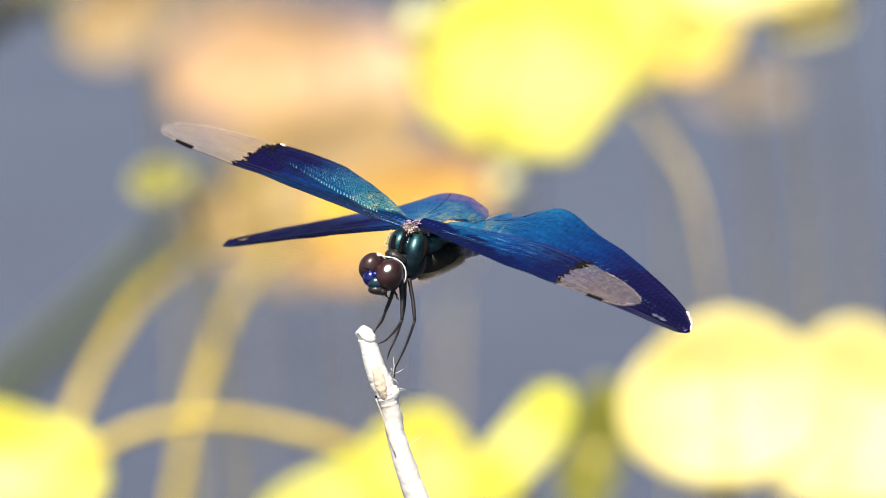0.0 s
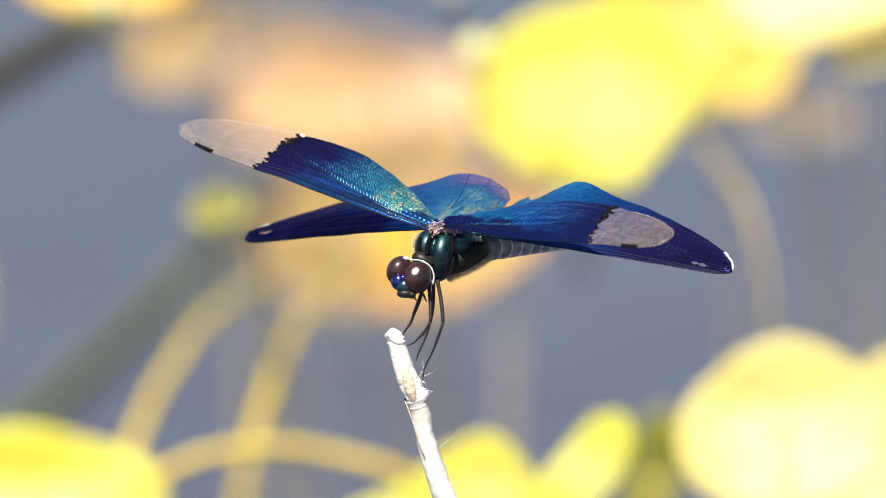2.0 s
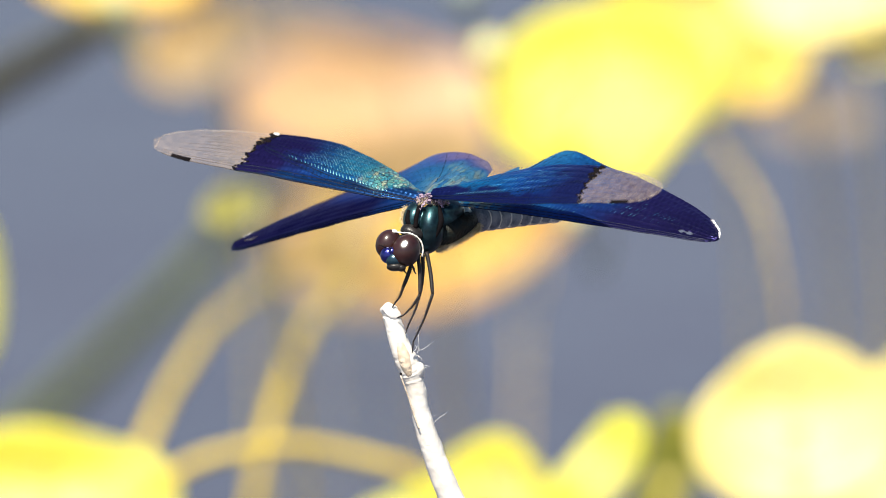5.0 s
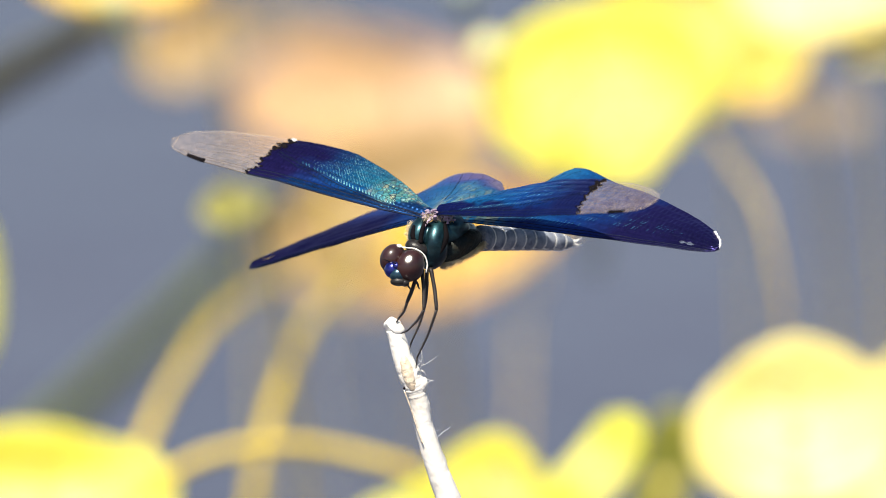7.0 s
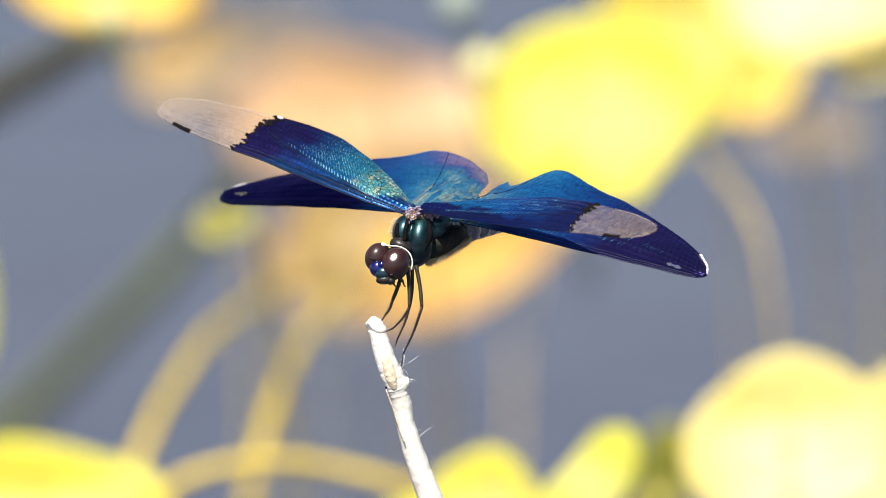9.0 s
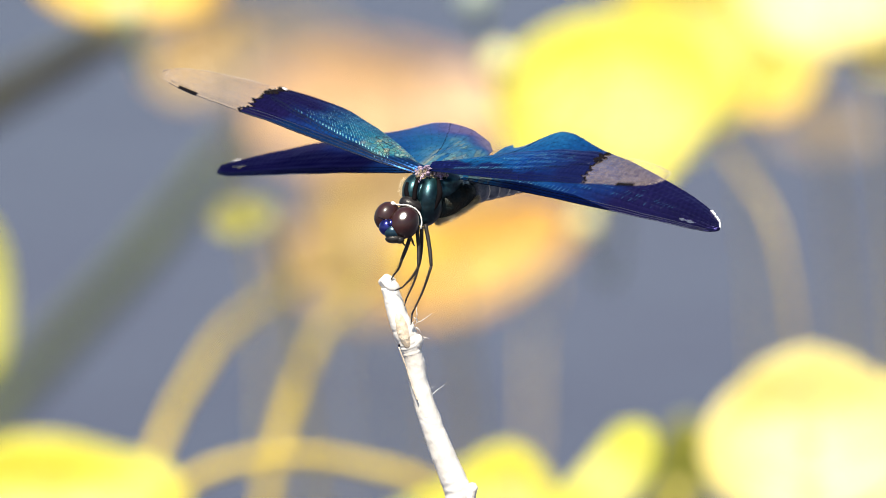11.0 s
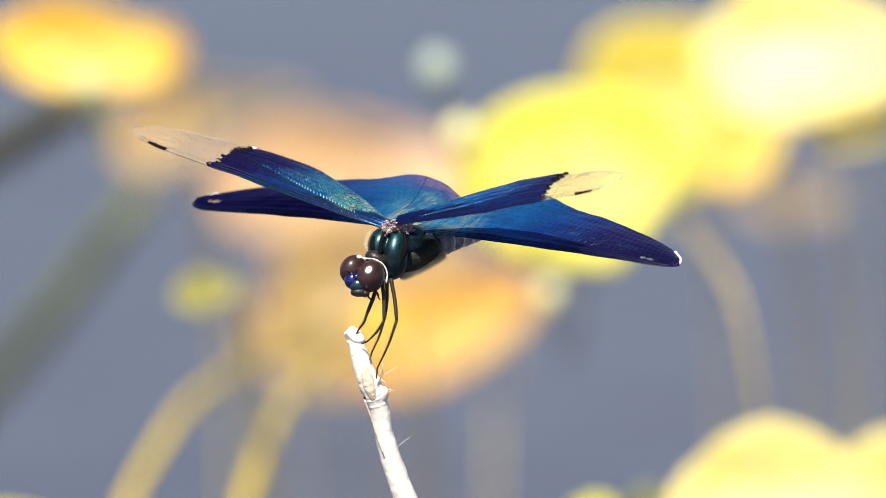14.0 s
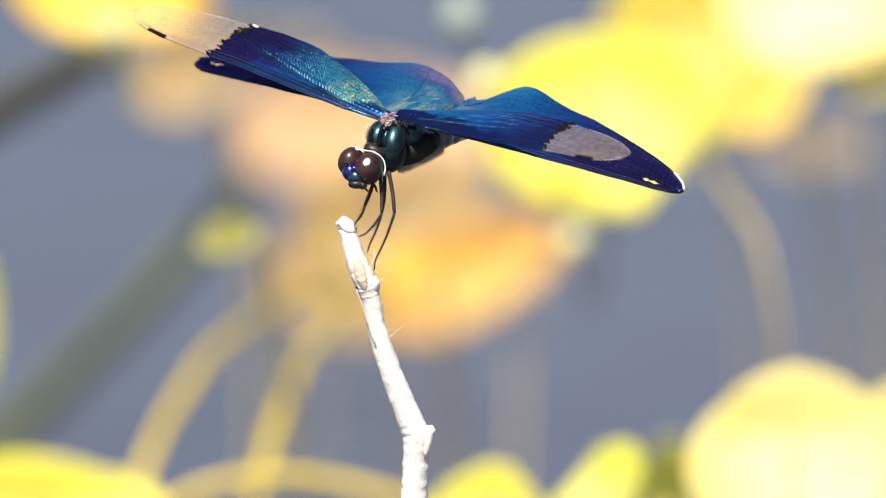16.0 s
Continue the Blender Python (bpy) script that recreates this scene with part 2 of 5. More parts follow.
# the last colour of a leaf is its painted highlight
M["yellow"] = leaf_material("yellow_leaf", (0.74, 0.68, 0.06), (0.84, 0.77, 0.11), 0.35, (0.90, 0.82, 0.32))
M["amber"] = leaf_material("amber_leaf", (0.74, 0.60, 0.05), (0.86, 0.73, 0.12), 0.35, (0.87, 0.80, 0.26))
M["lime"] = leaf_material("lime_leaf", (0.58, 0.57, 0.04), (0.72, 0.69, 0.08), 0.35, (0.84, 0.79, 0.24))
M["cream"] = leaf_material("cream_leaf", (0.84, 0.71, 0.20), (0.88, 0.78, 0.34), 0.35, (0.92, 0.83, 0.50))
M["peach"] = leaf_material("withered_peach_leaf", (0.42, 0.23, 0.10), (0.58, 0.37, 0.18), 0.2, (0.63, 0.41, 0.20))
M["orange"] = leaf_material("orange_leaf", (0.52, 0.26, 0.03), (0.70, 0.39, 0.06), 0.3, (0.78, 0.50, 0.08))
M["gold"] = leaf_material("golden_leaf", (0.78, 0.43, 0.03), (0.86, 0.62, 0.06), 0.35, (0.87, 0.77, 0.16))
M["brown"] = leaf_material("withered_brown_leaf", (0.20, 0.15, 0.10), (0.34, 0.26, 0.17), 0.15)
M["olive"] = leaf_material("olive_leaf", (0.16, 0.18, 0.02), (0.30, 0.28, 0.04), 0.25)
M["dull_lime"] = leaf_material("dull_lime_leaf", (0.30, 0.28, 0.06), (0.42, 0.39, 0.10), 0.3)
M["green_stalk"] = mottled("green_stalk", [(0.3, (0.10, 0.130, 0.020)), (0.8, (0.170, 0.190, 0.036))], 90, 0.45)
M["dark_stalk"] = mottled("dark_green_stalk", [(0.3, (0.055, 0.052, 0.020)), (0.8, (0.105, 0.095, 0.040))], 90, 0.45)
M["tan_stalk"] = mottled("tan_stalk", [(0.3, (0.42, 0.32, 0.08)), (0.8, (0.60, 0.48, 0.16))], 90, 0.5)
M["gold_stalk"] = mottled("golden_stalk", [(0.3, (0.50, 0.34, 0.02)), (0.8, (0.64, 0.47, 0.05))], 90, 0.5)
M["tan"] = leaf_material("withered_tan_leaf", (0.30, 0.19, 0.07), (0.46, 0.31, 0.12), 0.2)
M["grey_stalk"] = mottled("faded_stalk", [(0.3, (0.38, 0.27, 0.07)), (0.8, (0.50, 0.38, 0.14))], 90, 0.5)
# matt colours of the balls that stand in for blurred glints
M["bud"] = mottled("pale_glint", [(0.3, (0.52, 0.48, 0.18)), (0.8, (0.70, 0.65, 0.30))], 200, 0.5)
M["grey_glint"] = mottled("grey_green_glint", [(0.3, (0.20, 0.26, 0.22)), (0.8, (0.34, 0.40, 0.34))], 200, 0.5)

water_mat, wn, wl, wb = material("pond_water", 0.12, 0.0, 0.5)
wb.inputs["IOR"].default_value = 1.33
ripples, silt = grain(wn, wl, 14.0, 3.0), grain(wn, wl, 1.3, 3.0)
murk = ramp(wn, [(0.35, (0.055, 0.051, 0.070)), (0.7, (0.080, 0.072, 0.096))])
wl.new(silt.outputs[0], murk.inputs[0])
wl.new(murk.outputs[0], wb.inputs["Base Color"])
bump(wn, wl, wb, ripples.outputs[0], 0.25, 0.01)
M["water"] = water_mat


# ---------------------------------------------------------------- mesh helpers
def finish(name, bm, mat, parent=None, label="", smooth=True):
    me = bpy.data.meshes.new(name)
    bmesh.ops.recalc_face_normals(bm, faces=bm.faces[:])
    bm.to_mesh(me)
    bm.free()
    me.materials.append(mat)
    if smooth:
        me.shade_smooth()
    ob = new(name, me)
    if parent:
        ob.parent = parent
    return tagged(ob, label)


part = finish


def thing(name, label, category, group="", kind=""):
    return tagged(new(name), label, category, group, kind)


def tube(bm, pts, radii, sides=8):
    """A closed tube along the points, with a radius for each."""
    pts = [Vector(p) for p in pts]
    rings = []
    ref = Vector((0.31, 0.87, 0.38))
    for i, p in enumerate(pts):
        d = (pts[min(i + 1, len(pts) - 1)] - pts[max(i - 1, 0)]).normalized()
        a = d.cross(ref)
        a.normalize()
        b = d.cross(a)
        r = float(radii[i] if isinstance(radii, (list, tuple)) else radii)
        rings.append([bm.verts.new(p + r * (math.cos(k * math.tau / sides) * a + math.sin(k * math.tau / sides) * b)) for k in range(sides)])
    for lo, hi in zip(rings, rings[1:]):
        for k in range(sides):
            bm.faces.new((lo[k], lo[(k + 1) % sides], hi[(k + 1) % sides], hi[k]))
    bm.faces.new(rings[0][::-1])
    bm.faces.new(rings[-1])


def smooth_line(pts, n):
    """n points on a smooth line through pts, spread evenly over its stretches."""
    p = [np.array(q, float) for q in pts]
    h = [max(np.linalg.norm(b - a), 1e-9) for a, b in zip(p, p[1:])]
    d = [(b - a) / k for a, b, k in zip(p, p[1:], h)]
    m = [d[0]] + [(h[i] * d[i - 1] + h[i - 1] * d[i]) / (h[i] + h[i - 1]) for i in range(1, len(d))] + [d[-1]]
    out = []
    for i in range(n):
        x = i / (n - 1) * len(d)
        k = min(int(x), len(d) - 1)
        t = x - k
        out.append((2 * t ** 3 - 3 * t * t + 1) * p[k] + (t ** 3 - 2 * t * t + t) * h[k] * m[k] + (3 * t * t - 2 * t ** 3) * p[k + 1] + (t ** 3 - t * t) * h[k] * m[k + 1])
    return out


def ellipsoid(bm, centre, radii, turn=None, lumps=0.0, seg=28, rings=18, freq=400.0):
    """An ellipsoid with an uneven surface; turn is a rotation matrix."""
    made = bmesh.ops.create_uvsphere(bm, u_segments=seg, v_segments=rings, radius=1.0)["verts"]
    m = (turn.to_4x4() if turn else Matrix.Identity(4)) @ Matrix.Diagonal((*radii, 1))
    for v in made:
        q = m @ v.co
        if lumps:
            q *= 1 + lumps * noise.noise((q + Vector(centre)) * freq)
        v.co = q + Vector(centre)
    return made


def along(axis, up=(0, 0, 1)):
    """A rotation whose x axis lies along axis."""
    x = Vector(axis).normalized()
    y = Vector(up).cross(x).normalized()
    return Matrix((x, y, x.cross(y))).transposed()


MM = 0.001

# ---------------------------------------------------------------- the pond
bm = bmesh.new()
bmesh.ops.create_grid(bm, x_segments=40, y_segments=40, size=1500)
water = finish("water", bm, M["water"])
tagged(water, "grey-blue pond water with a faintly rippled surface", "water", kind="structure")


# ---------------------------------------------------------------- leaves and stalks behind the perch
def outline(shape, a):
    """Radius of a leaf's outline at the angle a, from its tip (a = 0, up) round."""
    c = math.cos(a)
    if shape == "round":
        return 1 + 0.04 * math.sin(3 * a + 0.6) + 0.03 * math.sin(5 * a)
    if shape == "heart":
        return 0.82 + 0.24 * c + 0.10 * math.cos(3 * a) + 0.05 * math.sin(2 * a) - 0.12 * math.exp(-((abs(a) - math.pi) / 0.3) ** 2)
    if shape == "pad":
        turns = (-180, -150, -120, -90, -65, -40, -15, 0, 20, 45, 70, 90, 120, 150, 180)
        reach = (0.96, 0.98, 1.0, 1.04, 1.02, 0.97, 1.02, 1.06, 0.98, 0.90, 0.94, 1.0, 1.05, 1.0, 0.96)
        return float(np.interp(math.degrees(a), turns, reach))
    if shape == "wedge":
        turns = (-180, -169, -144, -114, -78, -44, -12, 0, 12, 36, 51, 66, 120, 156, 180)
        reach = (0.80, 0.83, 0.93, 1.02, 0.95, 0.81, 0.82, 0.90, 0.81, 0.78, 0.87, 1.0, 0.9, 0.76, 0.80)
        return float(np.interp(math.degrees(a), turns, reach))
    return (0.55 + 0.45 * abs(c) ** 2.4) * (1 + 0.03 * math.sin(4 * a))     # spear


def leaf(name, label, centre, half_w, half_h, mat, shape="round", lean=0.0, tilt=25.0, yaw=0.0, cup=0.12, stalk=None, stalk_mat="tan_stalk", stalk_r=0.0016, away=False, group="leaves over the pond"):
    """A blade facing the bank, with its tip turned by lean, bowed and waved, a midrib, side ribs and a stalk down into the water."""
    root = thing(name, label, "leaf", group)
    root.location = centre
    turn = (pose(0, 0, 0, 0, 0, yaw) @ pose(0, 0, 0, 90 - tilt) @ pose(0, 0, 0, 0, 0, lean)).to_3x3()

    def at(x, y, lift=0.0):
        q = x * x + y * y
        z = cup * (q - 0.4) * half_w + 0.05 * half_w * noise.noise(Vector((x * 1.7, y * 1.7, half_w * 91))) + lift
        return turn @ Vector((x * half_w, y * half_h, z))

    bm = bmesh.new()
    n, rings = 56, 9
    grid = []
    for k in range(1, rings + 1):
        row = []
        for i in range(n):
            a = i / n * math.tau
            r = outline(shape, a if a <= math.pi else a - math.tau) * k / rings
            row.append(bm.verts.new(at(-math.sin(a) * r, math.cos(a) * r)))
        grid.append(row)
    mid = bm.verts.new(at(0, 0))
    for i in range(n):
        bm.faces.new((mid, grid[0][i], grid[0][(i + 1) % n]))
        for lo, hi in zip(grid, grid[1:]):
            bm.faces.new((lo[i], hi[i], hi[(i + 1) % n], lo[(i + 1) % n]))
    blade = part("blade", bm, mat, root)
    s = blade.modifiers.new("thickness", "SOLIDIFY")
    s.thickness, s.offset = 0.0005, 0.0
    bm = bmesh.new()
    tube(bm, [at(0, y / 10, 0.0003) for y in range(-7, 9)], [0.0007 * (1 - 0.05 * k) for k in range(16)], 6)
    for k in range(-5, 6, 2):
        for side in (-1, 1):
            tube(bm, [at(side * q * 0.62, k / 10 + q * 0.28, 0.0003) for q in (0.0, 0.3, 0.6, 0.9)], [0.0004, 0.00035, 0.0003, 0.0002], 5)
    part("rib_net", bm, mat, root)
    if not stalk:
        x, y, z = centre
        if away:        # a thin stalk that bends back behind its leaf and drops to the water
            stalk_r, stalk = 0.0005, [centre, (x + 0.004, y + 0.03, z - 0.006), (x + 0.010, y + 0.06, z - 0.05), (x + 0.012, y + 0.075, z * 0.5), (x + 0.010, y + 0.08, -0.02)]
        else:
            stalk = [centre, (x * 1.02, y + 0.02, z - 0.06), (x * 1.05, y + 0.05, -0.02)]
    if stalk:
        bm = bmesh.new()
        line = smooth_line([Vector(p) - Vector(centre) for p in stalk], 40)
        tube(bm, line, [stalk_r * (0.9 + 0.3 * i / 39) for i in range(40)], 10)
        part("stalk", bm, M[stalk_mat], root, "long bare leaf stalk")
    return root


def bare_stalk(label, pts, r0, r1, mat):
    """A thick leafless stalk with its origin where it leaves the water, a ringed joint and a withered tip."""
    foot = Vector(pts[-1])
    root = thing("bare_stalk", label, "plant stalk")
    root.location = foot
    line = smooth_line([Vector(p) - foot for p in pts], 48)
    bm = bmesh.new()
    tube(bm, line, [r0 + (r1 - r0) * i / 47 for i in range(48)], 12)
    part("shaft", bm, mat, root)
    bm = bmesh.new()
    tube(bm, line[14:17], [r0 * 1.15, r0 * 1.35, r0 * 1.15], 12)
    part("joint", bm, mat, root, "slightly swollen joint")
    bm = bmesh.new()
    ellipsoid(bm, line[0], (r0 * 1.05, r0 * 1.05, r0 * 1.5), None, 0.3, 14, 10, 300)
    part("tip", bm, M["brown"], root, "withered brown tip")
    return root


# a sun glint out of focus, made as a pale ball on a stem
def bud(label, centre, r, mat, foot):
    root = thing("glint_ball", label, "bud", "buds over the pond")
    root.location = centre
    bm = bmesh.new()
    ellipsoid(bm, (0, 0, 0), (r, r, r * 1.1), None, 0.1, 20, 14, 200)
    part("head", bm, mat, root)
    bm = bmesh.new()
    tube(bm, smooth_line([(0, 0, -r), (r, r * 3, -r * 4), Vector(foot) - Vector(centre)], 16), 0.0004, 6)
    part("stem", bm, M["green_stalk"], root)
    return root


# each leaf: place, half width and height, colour, outline, lean, tilt, yaw, cup, line of its stalk
leaf("pond_leaf", "big bright yellow pointed leaf, sunlit", (0.0229, 0.4941, 0.3197), 0.0184, 0.0184, M["yellow"], "wedge", 204, 20, 0, 0.1, [(0.0356, 0.5139, 0.3166), (0.0416, 0.4922, 0.3110), (0.0484, 0.4703, 0.3038), (0.0512, 0.4673, 0.2899), (0.0505, 0.4806, 0.2560), (0.055, 0.55, -0.02)], "grey_stalk", 0.0005)
leaf("pond_leaf", "bright amber-yellow leaf behind the pointed leaf", (0.0401, 0.6925, 0.2913), 0.0164, 0.0154, M["amber"], "round", 20, 20, 10, away=True)
leaf("pond_leaf", "golden yellow leaf, small, beside a larger leaf", (0.0536, 0.6426, 0.2969), 0.0114, 0.0057, M["gold"], "round", 60, 25, 0, away=True)
leaf("pond_leaf", "pale cream-yellow round leaf in full sun", (0.0597, 0.5471, 0.3285), 0.0173, 0.0123, M["cream"], "round", 0, 30, -10, away=True)
leaf("pond_leaf", "pale yellow leaf in full sun", (0.0679, 0.5450, 0.3187), 0.0073, 0.0056, M["cream"], "round", 0, 30, -10, away=True)
leaf("pond_leaf", "large pale yellow leaf with blunt corners, sunlit", (0.0511, 0.3659, 0.2938), 0.0161, 0.0134, M["cream"], "pad", 0, 25, 0, 0.15)
leaf("pond_leaf", "pale yellow rounded leaf beside another", (0.0716, 0.4044, 0.2823), 0.0151, 0.0147, M["cream"], "round", -20, 25, 0, 0.15)
leaf("pond_leaf", "yellow-green spear-shaped leaf, upright", (0.0201, 0.3451, 0.2916), 0.0080, 0.0122, M["lime"], "spear", -42, 38, 10, 0.1)
leaf("pond_leaf", "yellow-green leaf, folded, near the water", (0.0052, 0.3639, 0.2845), 0.0089, 0.0085, M["yellow"], "round", -30, 20, 0, 0.1, [(0.0014, 0.3833, 0.2792), (-0.0124, 0.4040, 0.2805), (-0.0263, 0.4045, 0.2827), (-0.0418, 0.4037, 0.2794), (-0.0505, 0.4022, 0.2722), (-0.09, 0.42, -0.02)], "gold_stalk", 0.0010)
leaf("pond_leaf", "yellow-green long leaf low over the water", (-0.0080, 0.3630, 0.2799), 0.0094, 0.0144, M["lime"], "spear", -62, 20, 0, 0.1)
leaf("pond_leaf", "olive green leaf in half shade", (0.0331, 0.4815, 0.2603), 0.0085, 0.0112, M["olive"], "spear", -15, 15, 0, 0.1)
leaf("pond_leaf", "wide bright yellow leaf near the water", (-0.0625, 0.4030, 0.2745), 0.0197, 0.0112, M["yellow"], "round", 0, 35, 0, 0.15)
leaf("pond_leaf", "withered peach-brown leaf, broad", (-0.0173, 1.0327, 0.2084), 0.0267, 0.0133, M["peach"], "round", 0, 35, 0, 0.1, [(-0.0240, 0.9824, 0.2121), (-0.0220, 0.7330, 0.2413), (-0.0335, 0.5657, 0.2718), (-0.0427, 0.5049, 0.2744), (-0.0490, 0.4828, 0.2664), (-0.0553, 0.4787, 0.2472), (-0.08, 0.5, -0.02)], "gold_stalk", 0.0010)
leaf("pond_leaf", "drooping golden orange leaf, backlit", (0.0016, 0.8314, 0.2232), 0.0185, 0.0094, M["orange"], "round", 27, 30, 0, 0.1, [(-0.0084, 0.7817, 0.2299), (-0.0206, 0.5654, 0.2705), (-0.0265, 0.5047, 0.2735), (-0.0307, 0.4824, 0.2647), (-0.0343, 0.4787, 0.2472), (-0.04, 0.5, -0.02)], "gold_stalk", 0.0010)
leaf("pond_leaf", "withered tan leaf hanging between others", (-0.0139, 0.8823, 0.2221), 0.0223, 0.0098, M["tan"], "round", 30, 30, 0, 0.1, [(-0.0088, 0.9019, 0.2180), (0.0110, 0.8808, 0.2150), (0.0116, 0.8281, 0.2074), (0.0106, 0.7709, 0.1790), (0.02, 0.8, -0.02)], "grey_stalk", 0.0004)
leaf("pond_leaf", "withered orange leaf low among stalks", (-0.0228, 0.8306, 0.2194), 0.0132, 0.0071, M["tan"], "round", -30, 30, 0, 0.1, away=True)
leaf("pond_leaf", "small yellow leaf, bright, beneath the orange one", (-0.0083, 0.5872, 0.2767), 0.0045, 0.0039, M["gold"], "round", 0, 25, 0, 0.1, away=True)
leaf("pond_leaf", "small lime-yellow leaf beside a green stalk", (-0.0347, 0.42, 0.3166), 0.0050, 0.0031, M["dull_lime"], "round", 14, 30, 0, 0.1, away=True)
leaf("pond_leaf", "golden leaf with an orange edge", (-0.0564, 0.5473, 0.3296), 0.0153, 0.0075, M["gold"], "round", -8, 25, 0, 0.1, [(-0.0575, 0.58, 0.3144), (-0.0698, 0.64, 0.2958), (-0.0805, 0.68, 0.2824), (-0.0953, 0.69, 0.2720), (-0.26, 0.72, -0.02)], "dark_stalk", 0.0034)
leaf("pond_leaf", "narrow lime-yellow leaf, upright", (-0.0838, 0.5854, 0.2681), 0.0079, 0.0163, M["lime"], "round", 0, 15, 0, 0.1)
leaf("pond_leaf", "withered brown leaf, faint, far behind", (0.0681, 0.9832, 0.2158), 0.0107, 0.0048, M["brown"], "round", 0, 40, 0, 0.1, away=True)
leaf("pond_leaf", "withered tan leaf, drooping", (-0.0482, 0.8389, 0.2582), 0.0102, 0.0076, M["tan"], "round", 20, 30, 0, 0.1, away=True)
leaf("pond_leaf", "orange-red leaf edge beside the golden leaf", (-0.0462, 0.6159, 0.3156), 0.0058, 0.0056, M["orange"], "round", 30, 25, 0, 0.1, away=True)
green_stalk = bare_stalk("thick green bare stalk leaning over the water", [(-0.0380, 0.86, 0.2340), (-0.0416, 0.86, 0.2296), (-0.0490, 0.87, 0.2190), (-0.0575, 0.88, 0.2074), (-0.0684, 0.90, 0.1924), (-0.0794, 0.92, 0.1773), (-0.0914, 0.93, 0.1642), (-0.22, 1.0, -0.02)], 0.0020, 0.0036, M["green_stalk"])
bare_stalk("thin olive-tan bare stalk arching over the water", [(-0.0560, 0.93, 0.2511), (-0.0457, 0.94, 0.2470), (-0.0353, 0.95, 0.2431), (-0.0248, 0.96, 0.2382), (-0.0164, 0.97, 0.2321), (-0.0106, 1.03, 0.2150), (-0.0081, 1.08, 0.1900), (0.0, 1.15, -0.02)], 0.0007, 0.0008, M["grey_stalk"])
# round balls added in place of out-of-focus sun glints
bud("pale yellow ball for a blurred glint beside the pointed leaf", (0.0047, 0.4562, 0.3339), 0.0027, M["bud"], (0.0193, 0.4945, 0.3215))
bud("grey-green ball for a blurred glint over the water", (0.0010, 0.4976, 0.3361), 0.0030, M["grey_glint"], (0.0490, 0.5573, 0.3284))
bud("pale ball for a blurred glint under the bright leaf", (0.0189, 0.5400, 0.2906), 0.0024, M["bud"], (0.0246, 0.4928, 0.3136))
bud("pale golden ball for a blurred glint on the golden leaf", (-0.0544, 0.4971, 0.3337), 0.0027, M["bud"], (-0.0550, 0.5474, 0.3298))
leaf("pond_leaf", "withered olive-tan leaf, faint, far behind", (-0.0405, 1.1828, 0.1929), 0.0149, 0.0043, M["brown"], "round", 10, 40, 0, 0.1, away=True)


# ---------------------------------------------------------------- the perch
perch = thing("dead_stem", "bleached white dead stem with a knobbed tip", "plant stem")
bm = bmesh.new()
STEM = [(0.0, 0, -0.4), (0.6, 0, -2.4), (1.1, 0, -4.2), (1.9, 0, -6.2), (2.5, 0.1, -7.7), (3.0, 0.2, -9.2), (3.6, 0.3, -12.3), (5.5, 0.5, -18.8), (7.6, 0.7, -24.3), (8.7, 0.8, -27.2), (8.8, 1.0, -31), (8.6, 1.2, -35), (8.2, 2, -60), (10, 6, -150), (8, 14, -405)]
WIDE = [1.05, 1.15, 1.3, 1.42, 1.42, 1.22, 1.18, 1.4, 1.6, 1.7, 1.62, 1.7, 1.8, 2.2, 2.8]
line = smooth_line([Vector(p) * MM for p in STEM], 150)
wide = np.interp(np.linspace(0, len(STEM) - 1, 150), range(len(STEM)), WIDE)
tube(bm, line, [w * MM * (1 + 0.07 * noise.noise(Vector((0, 0, i * 0.5)))) for i, w in enumerate(wide)], 20)
for v in bm.verts:
    q = v.co * 1000
    v.co += Vector((noise.noise(q * 0.9), noise.noise(q * 0.9 + Vector((7, 0, 0))), 0)) * 0.00007 + Vector((noise.noise(Vector((q.x * 2.2, q.y * 2.2, q.z * 0.25))), 0, 0)) * 0.00010
part("stalk", bm, M["bark"], perch)
bm = bmesh.new()
ellipsoid(bm, (0, 0, 0), (1.2 * MM, 1.1 * MM, 1.08 * MM), None, 0.6, 36, 26, 900)
part("knob", bm, M["bark"], perch, "rounded pale broken tip")
bm = bmesh.new()
ellipsoid(bm, (1.3 * MM, -0.7 * MM, -7.9 * MM), (0.17 * MM, 0.17 * MM, 0.15 * MM), None, 0.2, 12, 8, 900)
part("scar", bm, M["stigma"], perch, "small dark scar")
bm = bmesh.new()
ellipsoid(bm, (1.75 * MM, -1.0 * MM, -5.9 * MM), (0.8 * MM, 0.7 * MM, 2.5 * MM), Euler((0, radians(-17), 0)).to_matrix(), 0.07, 20, 14, 700)
part("sheath", bm, M["sheath"], perch, "tan dried bud sheath")
bm = bmesh.new()
ellipsoid(bm, (3.6 * MM, -0.2 * MM, -7.5 * MM), (0.75 * MM, 0.8 * MM, 0.9 * MM), None, 0.3, 16, 12, 900)
part("node", bm, M["bark"], perch, "rough swollen node")
bm = bmesh.new()
tube(bm, smooth_line([Vector(p) * MM for p in ((9.6, 0.2, -30), (10.3, 0.1, -28), (10.7, 0.0, -26.2), (10.9, 0, -25.9))], 10), [0.65 * MM] * 7 + [0.5 * MM, 0.3 * MM, 0.1 * MM], 8)
part("spur", bm, M["bark"], perch, "short broken spur")
bm = bmesh.new()
tube(bm, smooth_line([Vector(p) * MM for p in ((1.25, -1.45, -8.0), (2.15, -1.25, -10.5), (2.9, -1.05, -13), (3.6, -1.0, -15))], 24), [0.10 * MM] * 24, 6)
part("strip", bm, M["sheath"], perch, "raised fibre strip")
rnd = random.Random(4)
